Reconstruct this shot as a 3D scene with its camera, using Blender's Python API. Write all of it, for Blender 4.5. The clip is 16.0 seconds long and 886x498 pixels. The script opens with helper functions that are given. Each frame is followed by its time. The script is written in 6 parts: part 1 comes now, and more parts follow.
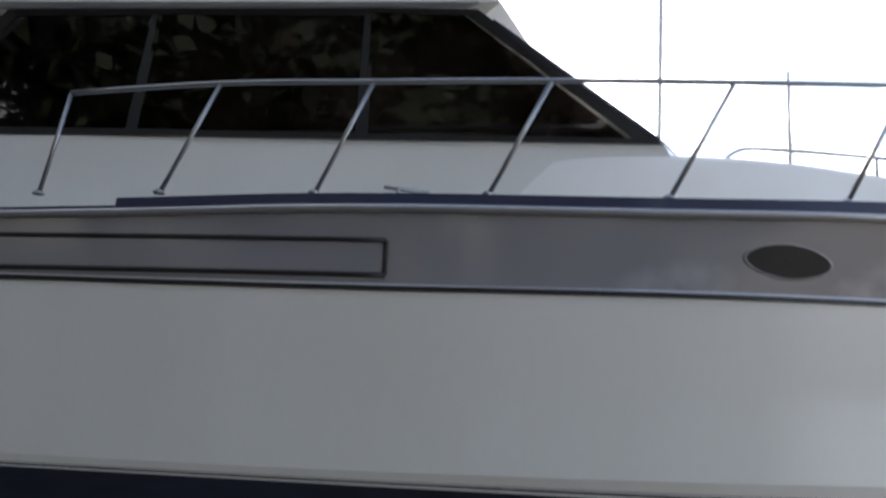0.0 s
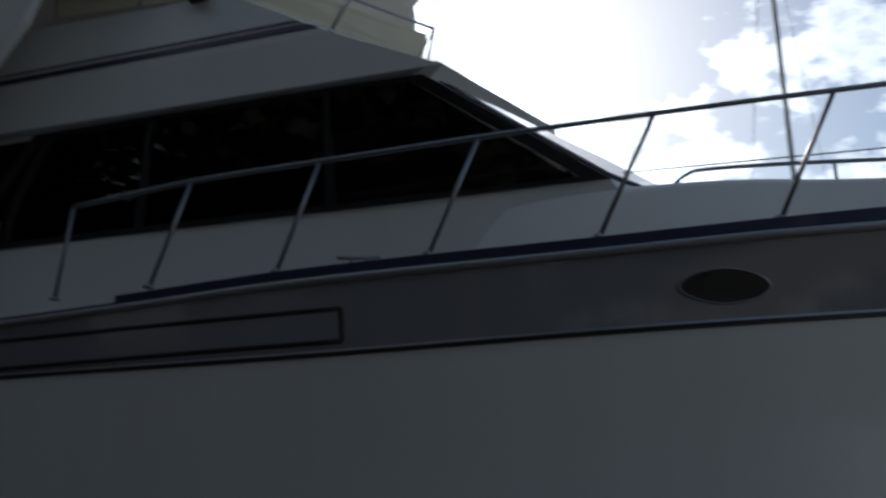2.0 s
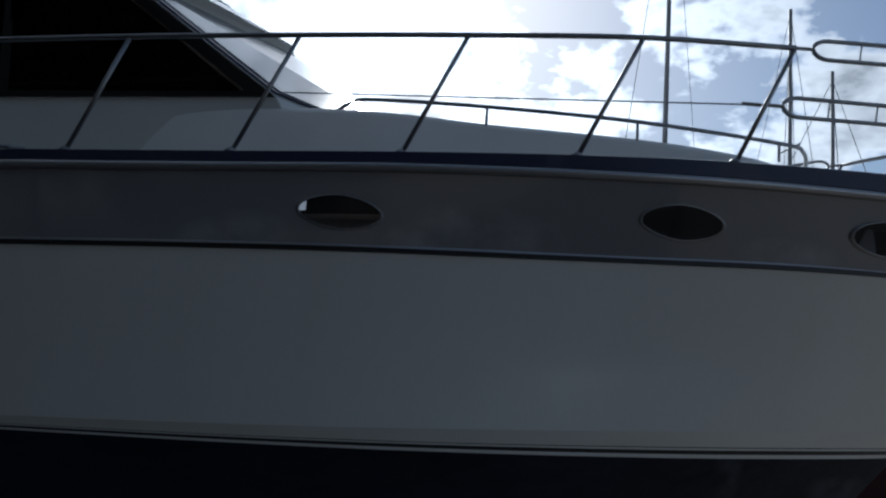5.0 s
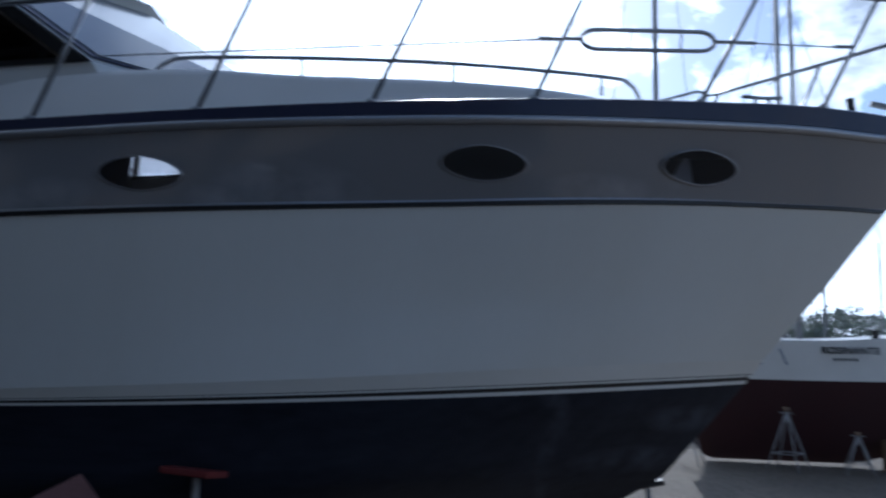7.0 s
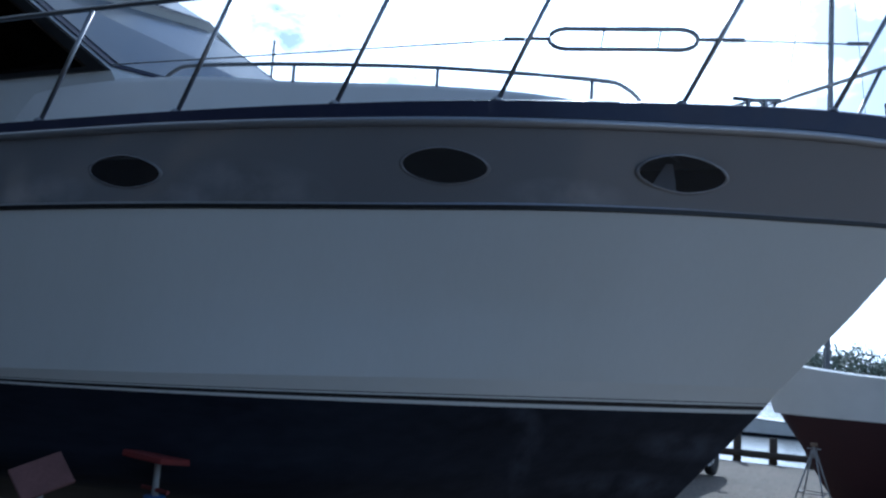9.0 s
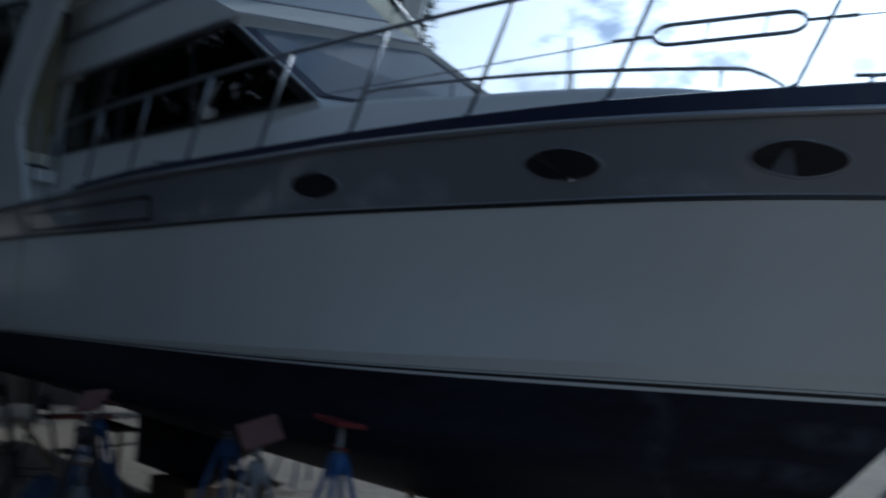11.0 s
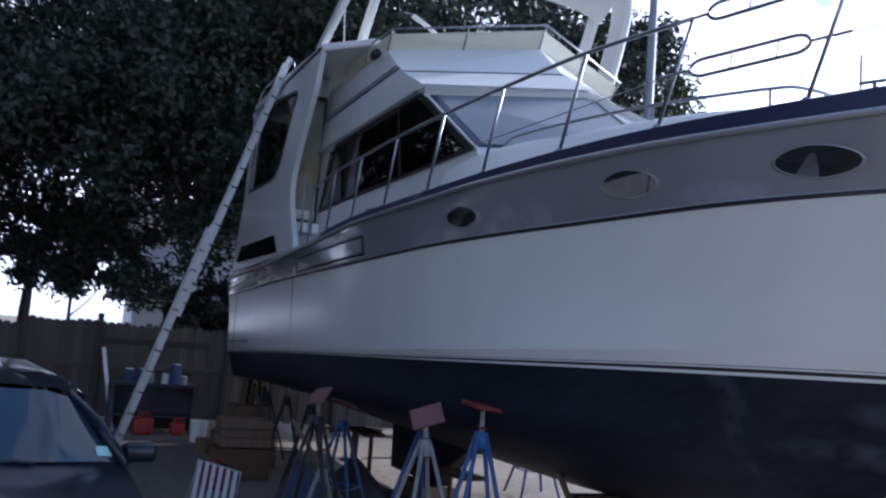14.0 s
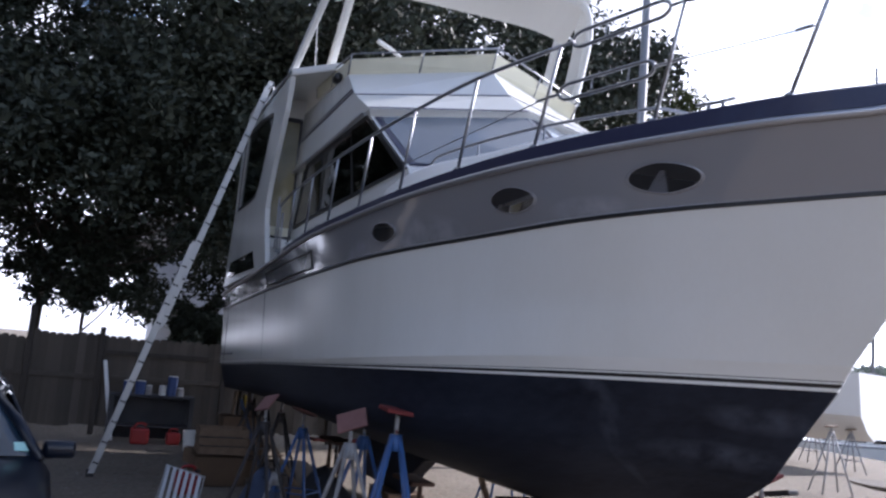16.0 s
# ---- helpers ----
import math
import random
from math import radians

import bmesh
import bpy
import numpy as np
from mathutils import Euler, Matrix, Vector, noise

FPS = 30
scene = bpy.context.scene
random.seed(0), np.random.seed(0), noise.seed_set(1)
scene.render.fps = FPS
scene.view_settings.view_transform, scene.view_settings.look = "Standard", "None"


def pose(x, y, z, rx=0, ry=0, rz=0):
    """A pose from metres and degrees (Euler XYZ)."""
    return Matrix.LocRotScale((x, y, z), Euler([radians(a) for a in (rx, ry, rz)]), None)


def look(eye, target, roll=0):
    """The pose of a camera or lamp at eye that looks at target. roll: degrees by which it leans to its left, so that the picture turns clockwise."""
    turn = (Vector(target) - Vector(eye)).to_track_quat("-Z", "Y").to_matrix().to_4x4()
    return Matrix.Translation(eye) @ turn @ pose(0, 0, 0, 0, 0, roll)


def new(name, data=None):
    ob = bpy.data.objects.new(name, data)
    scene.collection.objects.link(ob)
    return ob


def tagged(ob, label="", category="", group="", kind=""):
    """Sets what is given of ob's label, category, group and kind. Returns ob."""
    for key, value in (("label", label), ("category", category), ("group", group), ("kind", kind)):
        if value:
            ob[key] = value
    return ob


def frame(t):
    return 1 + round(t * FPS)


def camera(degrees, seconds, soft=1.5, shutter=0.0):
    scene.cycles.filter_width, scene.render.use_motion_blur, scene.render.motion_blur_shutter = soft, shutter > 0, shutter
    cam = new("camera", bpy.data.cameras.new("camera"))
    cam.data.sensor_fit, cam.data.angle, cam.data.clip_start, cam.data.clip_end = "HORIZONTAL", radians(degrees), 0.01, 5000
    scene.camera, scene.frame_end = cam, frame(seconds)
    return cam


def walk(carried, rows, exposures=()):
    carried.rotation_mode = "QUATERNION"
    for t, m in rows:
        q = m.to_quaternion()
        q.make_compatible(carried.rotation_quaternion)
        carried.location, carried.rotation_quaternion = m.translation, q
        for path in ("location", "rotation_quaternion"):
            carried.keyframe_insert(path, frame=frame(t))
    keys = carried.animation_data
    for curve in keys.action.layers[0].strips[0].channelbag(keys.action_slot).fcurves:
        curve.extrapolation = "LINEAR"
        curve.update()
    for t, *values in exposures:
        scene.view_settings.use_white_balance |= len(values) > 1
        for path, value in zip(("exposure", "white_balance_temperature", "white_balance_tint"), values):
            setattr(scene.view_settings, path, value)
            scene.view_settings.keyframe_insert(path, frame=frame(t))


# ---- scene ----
cam = camera(55.2, 16.0, soft=2.3, shutter=0.5)
PATH = [
    (0, (-2.742, -4.365, 2.047), (-3.05, -2.443, 2.509), 4.2),
    (0.5, (-2.355, -4.408, 2.136), (-2.742, -2.47, 2.446), 2.6),
    (1, (-2.121, -4.326, 2.127), (-2.342, -2.369, 2.477), 5.3),
    (1.5, (-1.928, -4.39, 2.213), (-2.2, -2.449, 2.611), 2.5),
    (2, (-1.665, -4.395, 2.231), (-2.304, -2.565, 2.725), -0.5),
    (2.5, (-1.522, -4.314, 2.203), (-2.314, -2.559, 2.744), 1.4),
    (3, (-1.33, -4.346, 2.182), (-2.259, -2.641, 2.661), 3.0),
    (3.5, (-1.156, -4.32, 2.127), (-1.955, -2.533, 2.54), 2.8),
    (4, (-0.826, -4.181, 2.193), (-1.275, -2.263, 2.544), 6.2),
    (4.2, (-0.72, -4.154, 2.216), (-1.086, -2.217, 2.555), 4.9),
    (6.3, (0.321, -4.0, 2.202), (-0.283, -2.122, 2.53), 2.5),
    (6.5, (0.438, -3.973, 2.215), (-0.202, -2.091, 2.434), 2.0),
    (7, (0.704, -3.902, 2.232), (0.277, -1.96, 2.455), 0.9),
    (7.5, (0.926, -3.773, 2.252), (0.636, -1.797, 2.347), 2.1),
    (8, (1.29, -3.73, 2.223), (0.759, -1.805, 2.34), 2.5),
    (8.5, (1.493, -3.632, 2.202), (0.724, -1.794, 2.373), 1.2),
    (8.7, (1.562, -3.58, 2.185), (0.794, -1.746, 2.407), 3.1),
    (10.8, (2.705, -3.322, 2.208), (1.523, -1.733, 2.49), 8.3),
    (11, (2.805, -3.325, 2.227), (1.383, -1.93, 2.408), 4.9),
    (11.5, (3.024, -3.402, 2.003), (1.463, -2.185, 2.29), 4.3),
    (12, (3.329, -3.447, 2.025), (1.756, -2.249, 2.326), 5.4),
    (12.5, (3.638, -3.366, 1.981), (1.949, -2.34, 2.284), 4.8),
    (13, (3.966, -3.248, 2.001), (2.248, -2.263, 2.283), 3.7),
    (13.5, (4.245, -3.129, 1.963), (2.512, -2.166, 2.225), 4.6),
    (14, (4.488, -2.943, 1.996), (2.666, -2.152, 2.229), 4.6),
    (14.5, (4.734, -2.777, 1.997), (2.93, -1.962, 2.276), 1.2),
    (15, (4.985, -2.669, 1.973), (3.185, -1.84, 2.237), 3.0),
    (15.5, (5.115, -2.451, 2.007), (3.257, -1.744, 2.23), 3.1),
    (16, (5.24, -2.204, 1.994), (3.388, -1.497, 2.26), 4.7),
]
EXPOSURES = [(0, 1.7, 6300, 12), (0.5, 1.0, 6000, 12), (1.0, 0.4, 5900, 10), (1.5, -0.35, 5800, 8), (2.5, -0.9, 5700, 6), (4.2, -1.05, 5500, 6), (6.3, -0.85, 5100, 8),
             (7, -0.40, 4900, 10), (8.5, -0.02, 4600, 8), (10.8, -1.0, 4900, 2), (11.5, 0.08, 4850, 14), (12.5, 0.44, 4950, 18), (14, 0.72, 5050, 18), (16, 0.93, 5550, 20)]

walk(cam, [(t, look(eye, target, roll)) for t, eye, target, roll in PATH], EXPOSURES)

# ---- light ----
SUN_AZ, SUN_EL = radians(-13.0), radians(29.0)      # from +y towards +x, above the horizon
world = bpy.data.worlds.new("sky")
scene.world = world
world.use_nodes = True
wn, wl = world.node_tree.nodes, world.node_tree.links
wn.clear()
w_out, w_bg = wn.new("ShaderNodeOutputWorld"), wn.new("ShaderNodeBackground")
sky = wn.new("ShaderNodeTexSky")
sky.sky_type, sky.sun_disc = "NISHITA", False
sky.sun_elevation, sky.sun_rotation = SUN_EL, SUN_AZ
sky.altitude, sky.air_density, sky.dust_density, sky.ozone_density = 0, 1.1, 0.9, 1.8
w_co = wn.new("ShaderNodeTexCoord")
w_map = wn.new("ShaderNodeMapping")
w_map.inputs["Scale"].default_value = (1.0, 1.0, 1.7)
w_map.inputs["Location"].default_value = (0.35, 0.1, 0.0)
w_noise = wn.new("ShaderNodeTexNoise")
w_noise.inputs["Scale"].default_value, w_noise.inputs["Detail"].default_value = 6.5, 10.0
w_noise.inputs["Roughness"].default_value = 0.60
w_ramp = wn.new("ShaderNodeValToRGB")             # where there is cloud
w_ramp.color_ramp.elements[0].position, w_ramp.color_ramp.elements[1].position = 0.50, 0.575
w_deep = wn.new("ShaderNodeValToRGB")             # bright rims, greyer hearts
w_deep.color_ramp.elements[0].position, w_deep.color_ramp.elements[1].position = 0.54, 0.69
w_deep.color_ramp.elements[0].color, w_deep.color_ramp.elements[1].color = (2.5, 2.5, 2.5, 1), (1.0, 1.03, 1.07, 1)
w_mix = wn.new("ShaderNodeMix")
w_mix.data_type = "RGBA"
w_grey = wn.new("ShaderNodeRGBToBW")              # clouds take their light from the sky about them
w_cl = wn.new("ShaderNodeMix")
w_cl.data_type, w_cl.blend_type = "RGBA", "MULTIPLY"
w_cl.inputs["Factor"].default_value = 1.0
w_sep = wn.new("ShaderNodeSeparateXYZ")
w_haze = wn.new("ShaderNodeMapRange")             # white haze towards the horizon
w_haze.inputs["From Min"].default_value, w_haze.inputs["From Max"].default_value = 0.20, 0.02
w_max = wn.new("ShaderNodeMath")
w_max.operation = "MAXIMUM"
wl.new(w_co.outputs["Generated"], w_map.inputs["Vector"])
wl.new(w_map.outputs["Vector"], w_noise.inputs["Vector"])
w_lean = wn.new("ShaderNodeMapRange")             # the cover thickens towards -x
w_lean.inputs["From Min"].default_value, w_lean.inputs["From Max"].default_value = 0.0, -0.8
w_lean.inputs["To Max"].default_value = 0.16
w_add = wn.new("ShaderNodeMath")
wl.new(w_sep.outputs["X"], w_lean.inputs["Value"])
wl.new(w_noise.outputs["Fac"], w_add.inputs[0])
wl.new(w_lean.outputs["Result"], w_add.inputs[1])
wl.new(w_add.outputs["Value"], w_ramp.inputs["Fac"])
wl.new(w_noise.outputs["Fac"], w_deep.inputs["Fac"])
wl.new(w_co.outputs["Generated"], w_sep.inputs["Vector"])
wl.new(w_sep.outputs["Z"], w_haze.inputs["Value"])
wl.new(w_ramp.outputs["Color"], w_max.inputs[0])
wl.new(w_haze.outputs["Result"], w_max.inputs[1])
wl.new(w_max.outputs["Value"], w_mix.inputs["Factor"])
wl.new(sky.outputs["Color"], w_mix.inputs[6])
wl.new(sky.outputs["Color"], w_grey.inputs["Color"])
wl.new(w_grey.outputs["Val"], w_cl.inputs[6])
wl.new(w_deep.outputs["Color"], w_cl.inputs[7])
wl.new(w_cl.outputs[2], w_mix.inputs[7])
wl.new(w_mix.outputs[2], w_bg.inputs["Color"])
w_bg.inputs["Strength"].default_value = 0.12
wl.new(w_bg.outputs["Background"], w_out.inputs["Surface"])

sun = new("sun", bpy.data.lights.new("sun", "SUN"))
sun.data.energy, sun.data.angle, sun.data.color = 4.2, radians(0.53), (1.0, 0.90, 0.76)
sun_from = Vector((math.sin(SUN_AZ) * math.cos(SUN_EL), math.cos(SUN_AZ) * math.cos(SUN_EL), math.sin(SUN_EL)))
sun.matrix_world = look(sun_from * 60, (0, 0, 0))


# ---- materials ----
def mat(name, color, rough=0.5, metal=0.0, grain=0.0, grain_scale=60.0, stain=0.0, stain_scale=1.5, bump=0.0, bump_scale=40.0,
        coat=0.0, color2=None, trans=0.0, ior=1.45, vary=0.0, stretch=(1, 1, 1), emit=None, alpha=None, spec=None):
    """A principled surface with fine grain, broad stains and a little relief."""
    m = bpy.data.materials.new(name)
    m.use_nodes = True
    n, l = m.node_tree.nodes, m.node_tree.links
    b = n["Principled BSDF"]
    b.inputs["Roughness"].default_value, b.inputs["Metallic"].default_value = rough, metal
    b.inputs["Coat Weight"].default_value, b.inputs["Transmission Weight"].default_value = coat, trans
    b.inputs["IOR"].default_value = ior
    if spec is not None:
        b.inputs["Specular IOR Level"].default_value = spec
    if emit:
        b.inputs["Emission Color"].default_value, b.inputs["Emission Strength"].default_value = (*color, 1), emit
    co = n.new("ShaderNodeTexCoord")
    mp = n.new("ShaderNodeMapping")
    mp.inputs["Scale"].default_value = stretch
    l.new(co.outputs["Object"], mp.inputs["Vector"])
    c2 = color2 or tuple(c * 0.6 for c in color)
    rgb = n.new("ShaderNodeRGB")
    rgb.outputs[0].default_value = (*color, 1)
    last = rgb.outputs[0]
    for amount, scale, detail in ((stain, stain_scale, 4.0), (grain, grain_scale, 6.0)):
        if amount <= 0:
            continue
        t = n.new("ShaderNodeTexNoise")
        t.inputs["Scale"].default_value, t.inputs["Detail"].default_value = scale, detail
        l.new(mp.outputs["Vector"], t.inputs["Vector"])
        r = n.new("ShaderNodeMapRange")
        r.inputs["From Min"].default_value, r.inputs["From Max"].default_value = 0.35, 0.75
        r.inputs["To Max"].default_value = amount
        l.new(t.outputs["Fac"], r.inputs["Value"])
        mx = n.new("ShaderNodeMix")
        mx.data_type = "RGBA"
        l.new(r.outputs["Result"], mx.inputs["Factor"])
        l.new(last, mx.inputs[6])
        mx.inputs[7].default_value = (*c2, 1)
        last = mx.outputs[2]
    if vary > 0:
        oi, hsv = n.new("ShaderNodeObjectInfo"), n.new("ShaderNodeHueSaturation")
        r = n.new("ShaderNodeMapRange")
        r.inputs["To Min"].default_value, r.inputs["To Max"].default_value = 1 - vary, 1 + vary
        l.new(oi.outputs["Random"], r.inputs["Value"])
        l.new(r.outputs["Result"], hsv.inputs["Value"])
        l.new(last, hsv.inputs["Color"])
        last = hsv.outputs["Color"]
    l.new(last, b.inputs["Base Color"])
    if bump > 0:
        t = n.new("ShaderNodeTexNoise")
        t.inputs["Scale"].default_value, t.inputs["Detail"].default_value = bump_scale, 5.0
        l.new(mp.outputs["Vector"], t.inputs["Vector"])
        bp = n.new("ShaderNodeBump")
        bp.inputs["Strength"].default_value, bp.inputs["Distance"].default_value = bump, 0.02
        l.new(t.outputs["Fac"], bp.inputs["Height"])
        l.new(bp.outputs["Normal"], b.inputs["Normal"])
    return m


M = {
    "door_glass": mat("door_glass", (0.25, 0.225, 0.135), 0.12, stain=0.6, stain_scale=2.5, color2=(0.12, 0.11, 0.07), coat=0.5),
    "rust_steel": mat("rust_steel", (0.10, 0.055, 0.035), 0.8, stain=0.7, stain_scale=6, color2=(0.05, 0.03, 0.025), bump=0.3),
    "pebble": mat("pebble", (0.22, 0.20, 0.175), 0.9, stain=0.7, stain_scale=3.0, grain=0.5, grain_scale=40, color2=(0.13, 0.12, 0.105)),
    "mast_grey": mat("mast_grey", (0.24, 0.245, 0.26), 0.55, stain=0.4, stain_scale=1.5, grain=0.2, color2=(0.16, 0.165, 0.18)),
    "tarp_blue": mat("tarp_blue", (0.045, 0.065, 0.12), 0.7, stain=0.6, stain_scale=3, color2=(0.02, 0.03, 0.05)),
    "gelcoat": mat("gelcoat", (0.68, 0.685, 0.665), 0.22, spec=0.2, stain=0.36, stain_scale=1.0, grain=0.12, grain_scale=25, stretch=(1.5, 1.5, 0.45), color2=(0.57, 0.565, 0.52), coat=0.03, bump=0.012, bump_scale=1.3),
    "gelcoat_stained": mat("gelcoat_stained", (0.675, 0.67, 0.645), 0.33, stain=0.55, stain_scale=1.1, grain=0.2, grain_scale=18, color2=(0.585, 0.565, 0.50), coat=0.15, stretch=(0.5, 1, 1.6)),
    "gelcoat_deck": mat("gelcoat_deck", (0.80, 0.80, 0.78), 0.4, stain=0.3, stain_scale=2.2, color2=(0.66, 0.65, 0.60)),
    "hull_grey": mat("hull_grey", (0.235, 0.238, 0.262), 0.13, spec=0.8, stain=0.3, stain_scale=1.2, color2=(0.185, 0.188, 0.21), coat=0.7, bump=0.012, bump_scale=1.3),
    "navy_gloss": mat("navy_gloss", (0.020, 0.022, 0.056), 0.38, coat=0.2, grain=0.3, grain_scale=30, color2=(0.035, 0.038, 0.075)),
    "bottom_paint": mat("bottom_paint", (0.0065, 0.008, 0.0145), 0.6, spec=0.2, stain=0.6, stain_scale=1.6, grain=0.4, grain_scale=14, color2=(0.028, 0.033, 0.050), stretch=(0.22, 1, 1.3), bump=0.15, bump_scale=30),
    "black": mat("black", (0.012, 0.012, 0.014), 0.45, grain=0.3, color2=(0.03, 0.03, 0.03)),
    "chrome": mat("chrome", (0.30, 0.31, 0.33), 0.42, metal=1.0, grain=0.2, grain_scale=80, color2=(0.4, 0.4, 0.42)),
    "alu": mat("alu", (0.46, 0.46, 0.45), 0.5, metal=0.8, grain=0.35, grain_scale=20, color2=(0.45, 0.45, 0.44), stain=0.3),
    "rub": mat("rub", (0.42, 0.43, 0.46), 0.3, metal=0.6, grain=0.2, color2=(0.25, 0.26, 0.28)),
    "tint": mat("tint", (0.010, 0.010, 0.012), 0.05, spec=0.3, ior=1.5, grain=0.2, color2=(0.02, 0.018, 0.017)),
    "screen": mat("screen", (0.15, 0.175, 0.205), 0.16, coat=0.2, stain=0.4, stain_scale=1.2, color2=(0.11, 0.13, 0.155)),
    "cream": mat("cream", (0.66, 0.64, 0.50), 0.35, stain=0.4, stain_scale=3, color2=(0.52, 0.50, 0.38)),
    "steel_blue": mat("steel_blue", (0.036, 0.10, 0.27), 0.5, stain=0.5, stain_scale=6, color2=(0.10, 0.10, 0.14), bump=0.1),
    "steel_grey": mat("steel_grey", (0.30, 0.31, 0.32), 0.55, stain=0.6, stain_scale=7, color2=(0.16, 0.11, 0.08), bump=0.1),
    "steel_black": mat("steel_black", (0.022, 0.023, 0.026), 0.55, stain=0.5, stain_scale=7, color2=(0.07, 0.045, 0.03)),
    "pad_red": mat("pad_red", (0.15, 0.020, 0.020), 0.7, stain=0.5, stain_scale=8, color2=(0.08, 0.03, 0.03), bump=0.1),
    "pad_pink": mat("pad_pink", (0.20, 0.10, 0.095), 0.8, stain=0.6, stain_scale=6, grain=0.4, color2=(0.11, 0.06, 0.055)),
    "wood_grey": mat("wood_grey", (0.105, 0.088, 0.070), 0.85, stain=0.6, stain_scale=2.5, grain=0.5, grain_scale=24, color2=(0.07, 0.06, 0.05), stretch=(3, 3, 0.35), bump=0.35, bump_scale=30, vary=0.22),
    "wood": mat("wood", (0.22, 0.15, 0.095), 0.8, stain=0.5, stain_scale=3, grain=0.5, grain_scale=26, color2=(0.10, 0.07, 0.045), stretch=(0.5, 4, 4), bump=0.3, vary=0.15),
    "cardboard": mat("cardboard", (0.135, 0.085, 0.048), 0.85, stain=0.6, stain_scale=4, color2=(0.075, 0.05, 0.034), grain=0.4),
    "gas_red": mat("gas_red", (0.26, 0.02, 0.018), 0.4, stain=0.3, color2=(0.28, 0.02, 0.02)),
    "plastic_blue": mat("plastic_blue", (0.03, 0.06, 0.17), 0.4, stain=0.3),
    "veneer": mat("veneer", (0.045, 0.028, 0.019), 0.6, stain=0.4, stain_scale=3, grain=0.4, grain_scale=30, color2=(0.025, 0.017, 0.012), stretch=(4, 4, 0.5)),
    "veneer_pale": mat("veneer_pale", (0.16, 0.12, 0.085), 0.8, stain=0.4, stain_scale=6, color2=(0.10, 0.075, 0.05), stretch=(8, 8, 0.6)),
    "post_wood": mat("post_wood", (0.062, 0.052, 0.043), 0.9, stain=0.6, stain_scale=3, grain=0.5, grain_scale=20, color2=(0.035, 0.03, 0.026), stretch=(3, 3, 0.4), bump=0.3),
    "plastic_white": mat("plastic_white", (0.68, 0.68, 0.66), 0.45, stain=0.3, color2=(0.5, 0.5, 0.47)),
    "plastic_yellow": mat("plastic_yellow", (0.5, 0.34, 0.03), 0.5, stain=0.3),
    "car_paint": mat("car_paint", (0.006, 0.009, 0.018), 0.3, spec=0.3, coat=0.2, stain=0.35, stain_scale=3, color2=(0.012, 0.018, 0.028)),
    "car_glass": mat("car_glass", (0.022, 0.040, 0.062), 0.06, coat=0.6, stain=0.4, stain_scale=2.5, color2=(0.012, 0.022, 0.034)),
    "rubber": mat("rubber", (0.02, 0.02, 0.021), 0.8, grain=0.4, color2=(0.05, 0.05, 0.05)),
    "sticker": mat("sticker", (0.36, 0.60, 0.56), 0.5, stain=0.3),
    "red_bottom": mat("red_bottom", (0.040, 0.012, 0.014), 0.75, stain=0.6, stain_scale=1.4, color2=(0.03, 0.012, 0.014), grain=0.4, grain_scale=10),
    "white_paint": mat("white_paint", (0.74, 0.74, 0.72), 0.5, stain=0.4, stain_scale=1.6, color2=(0.55, 0.55, 0.52)),
    "house_white": mat("house_white", (0.50, 0.52, 0.56), 0.7, stain=0.3, stain_scale=0.7, color2=(0.40, 0.41, 0.44), stretch=(1, 1, 6)),
    "roofing": mat("roofing", (0.09, 0.085, 0.085), 0.9, stain=0.5, color2=(0.05, 0.05, 0.05), grain=0.5, grain_scale=12),
    "bark": mat("bark", (0.075, 0.058, 0.045), 0.95, stain=0.6, stain_scale=5, grain=0.6, grain_scale=18, color2=(0.03, 0.025, 0.02), stretch=(2, 2, 0.4), bump=0.8, bump_scale=14),
    "water": mat("water", (0.05, 0.065, 0.075), 0.22, bump=0.35, bump_scale=1.6, stretch=(1, 0.35, 1), ior=1.33),
    "canvas_blue": mat("canvas_blue", (0.05, 0.10, 0.20), 0.85, stain=0.4, stain_scale=4),
    "cloth_stripe": mat("cloth_stripe", (0.62, 0.63, 0.65), 0.85, stain=0.3, color2=(0.45, 0.46, 0.5)),
    "tarp": mat("tarp", (0.028, 0.028, 0.034), 0.7, stain=0.5, color2=(0.1, 0.1, 0.1)),
}


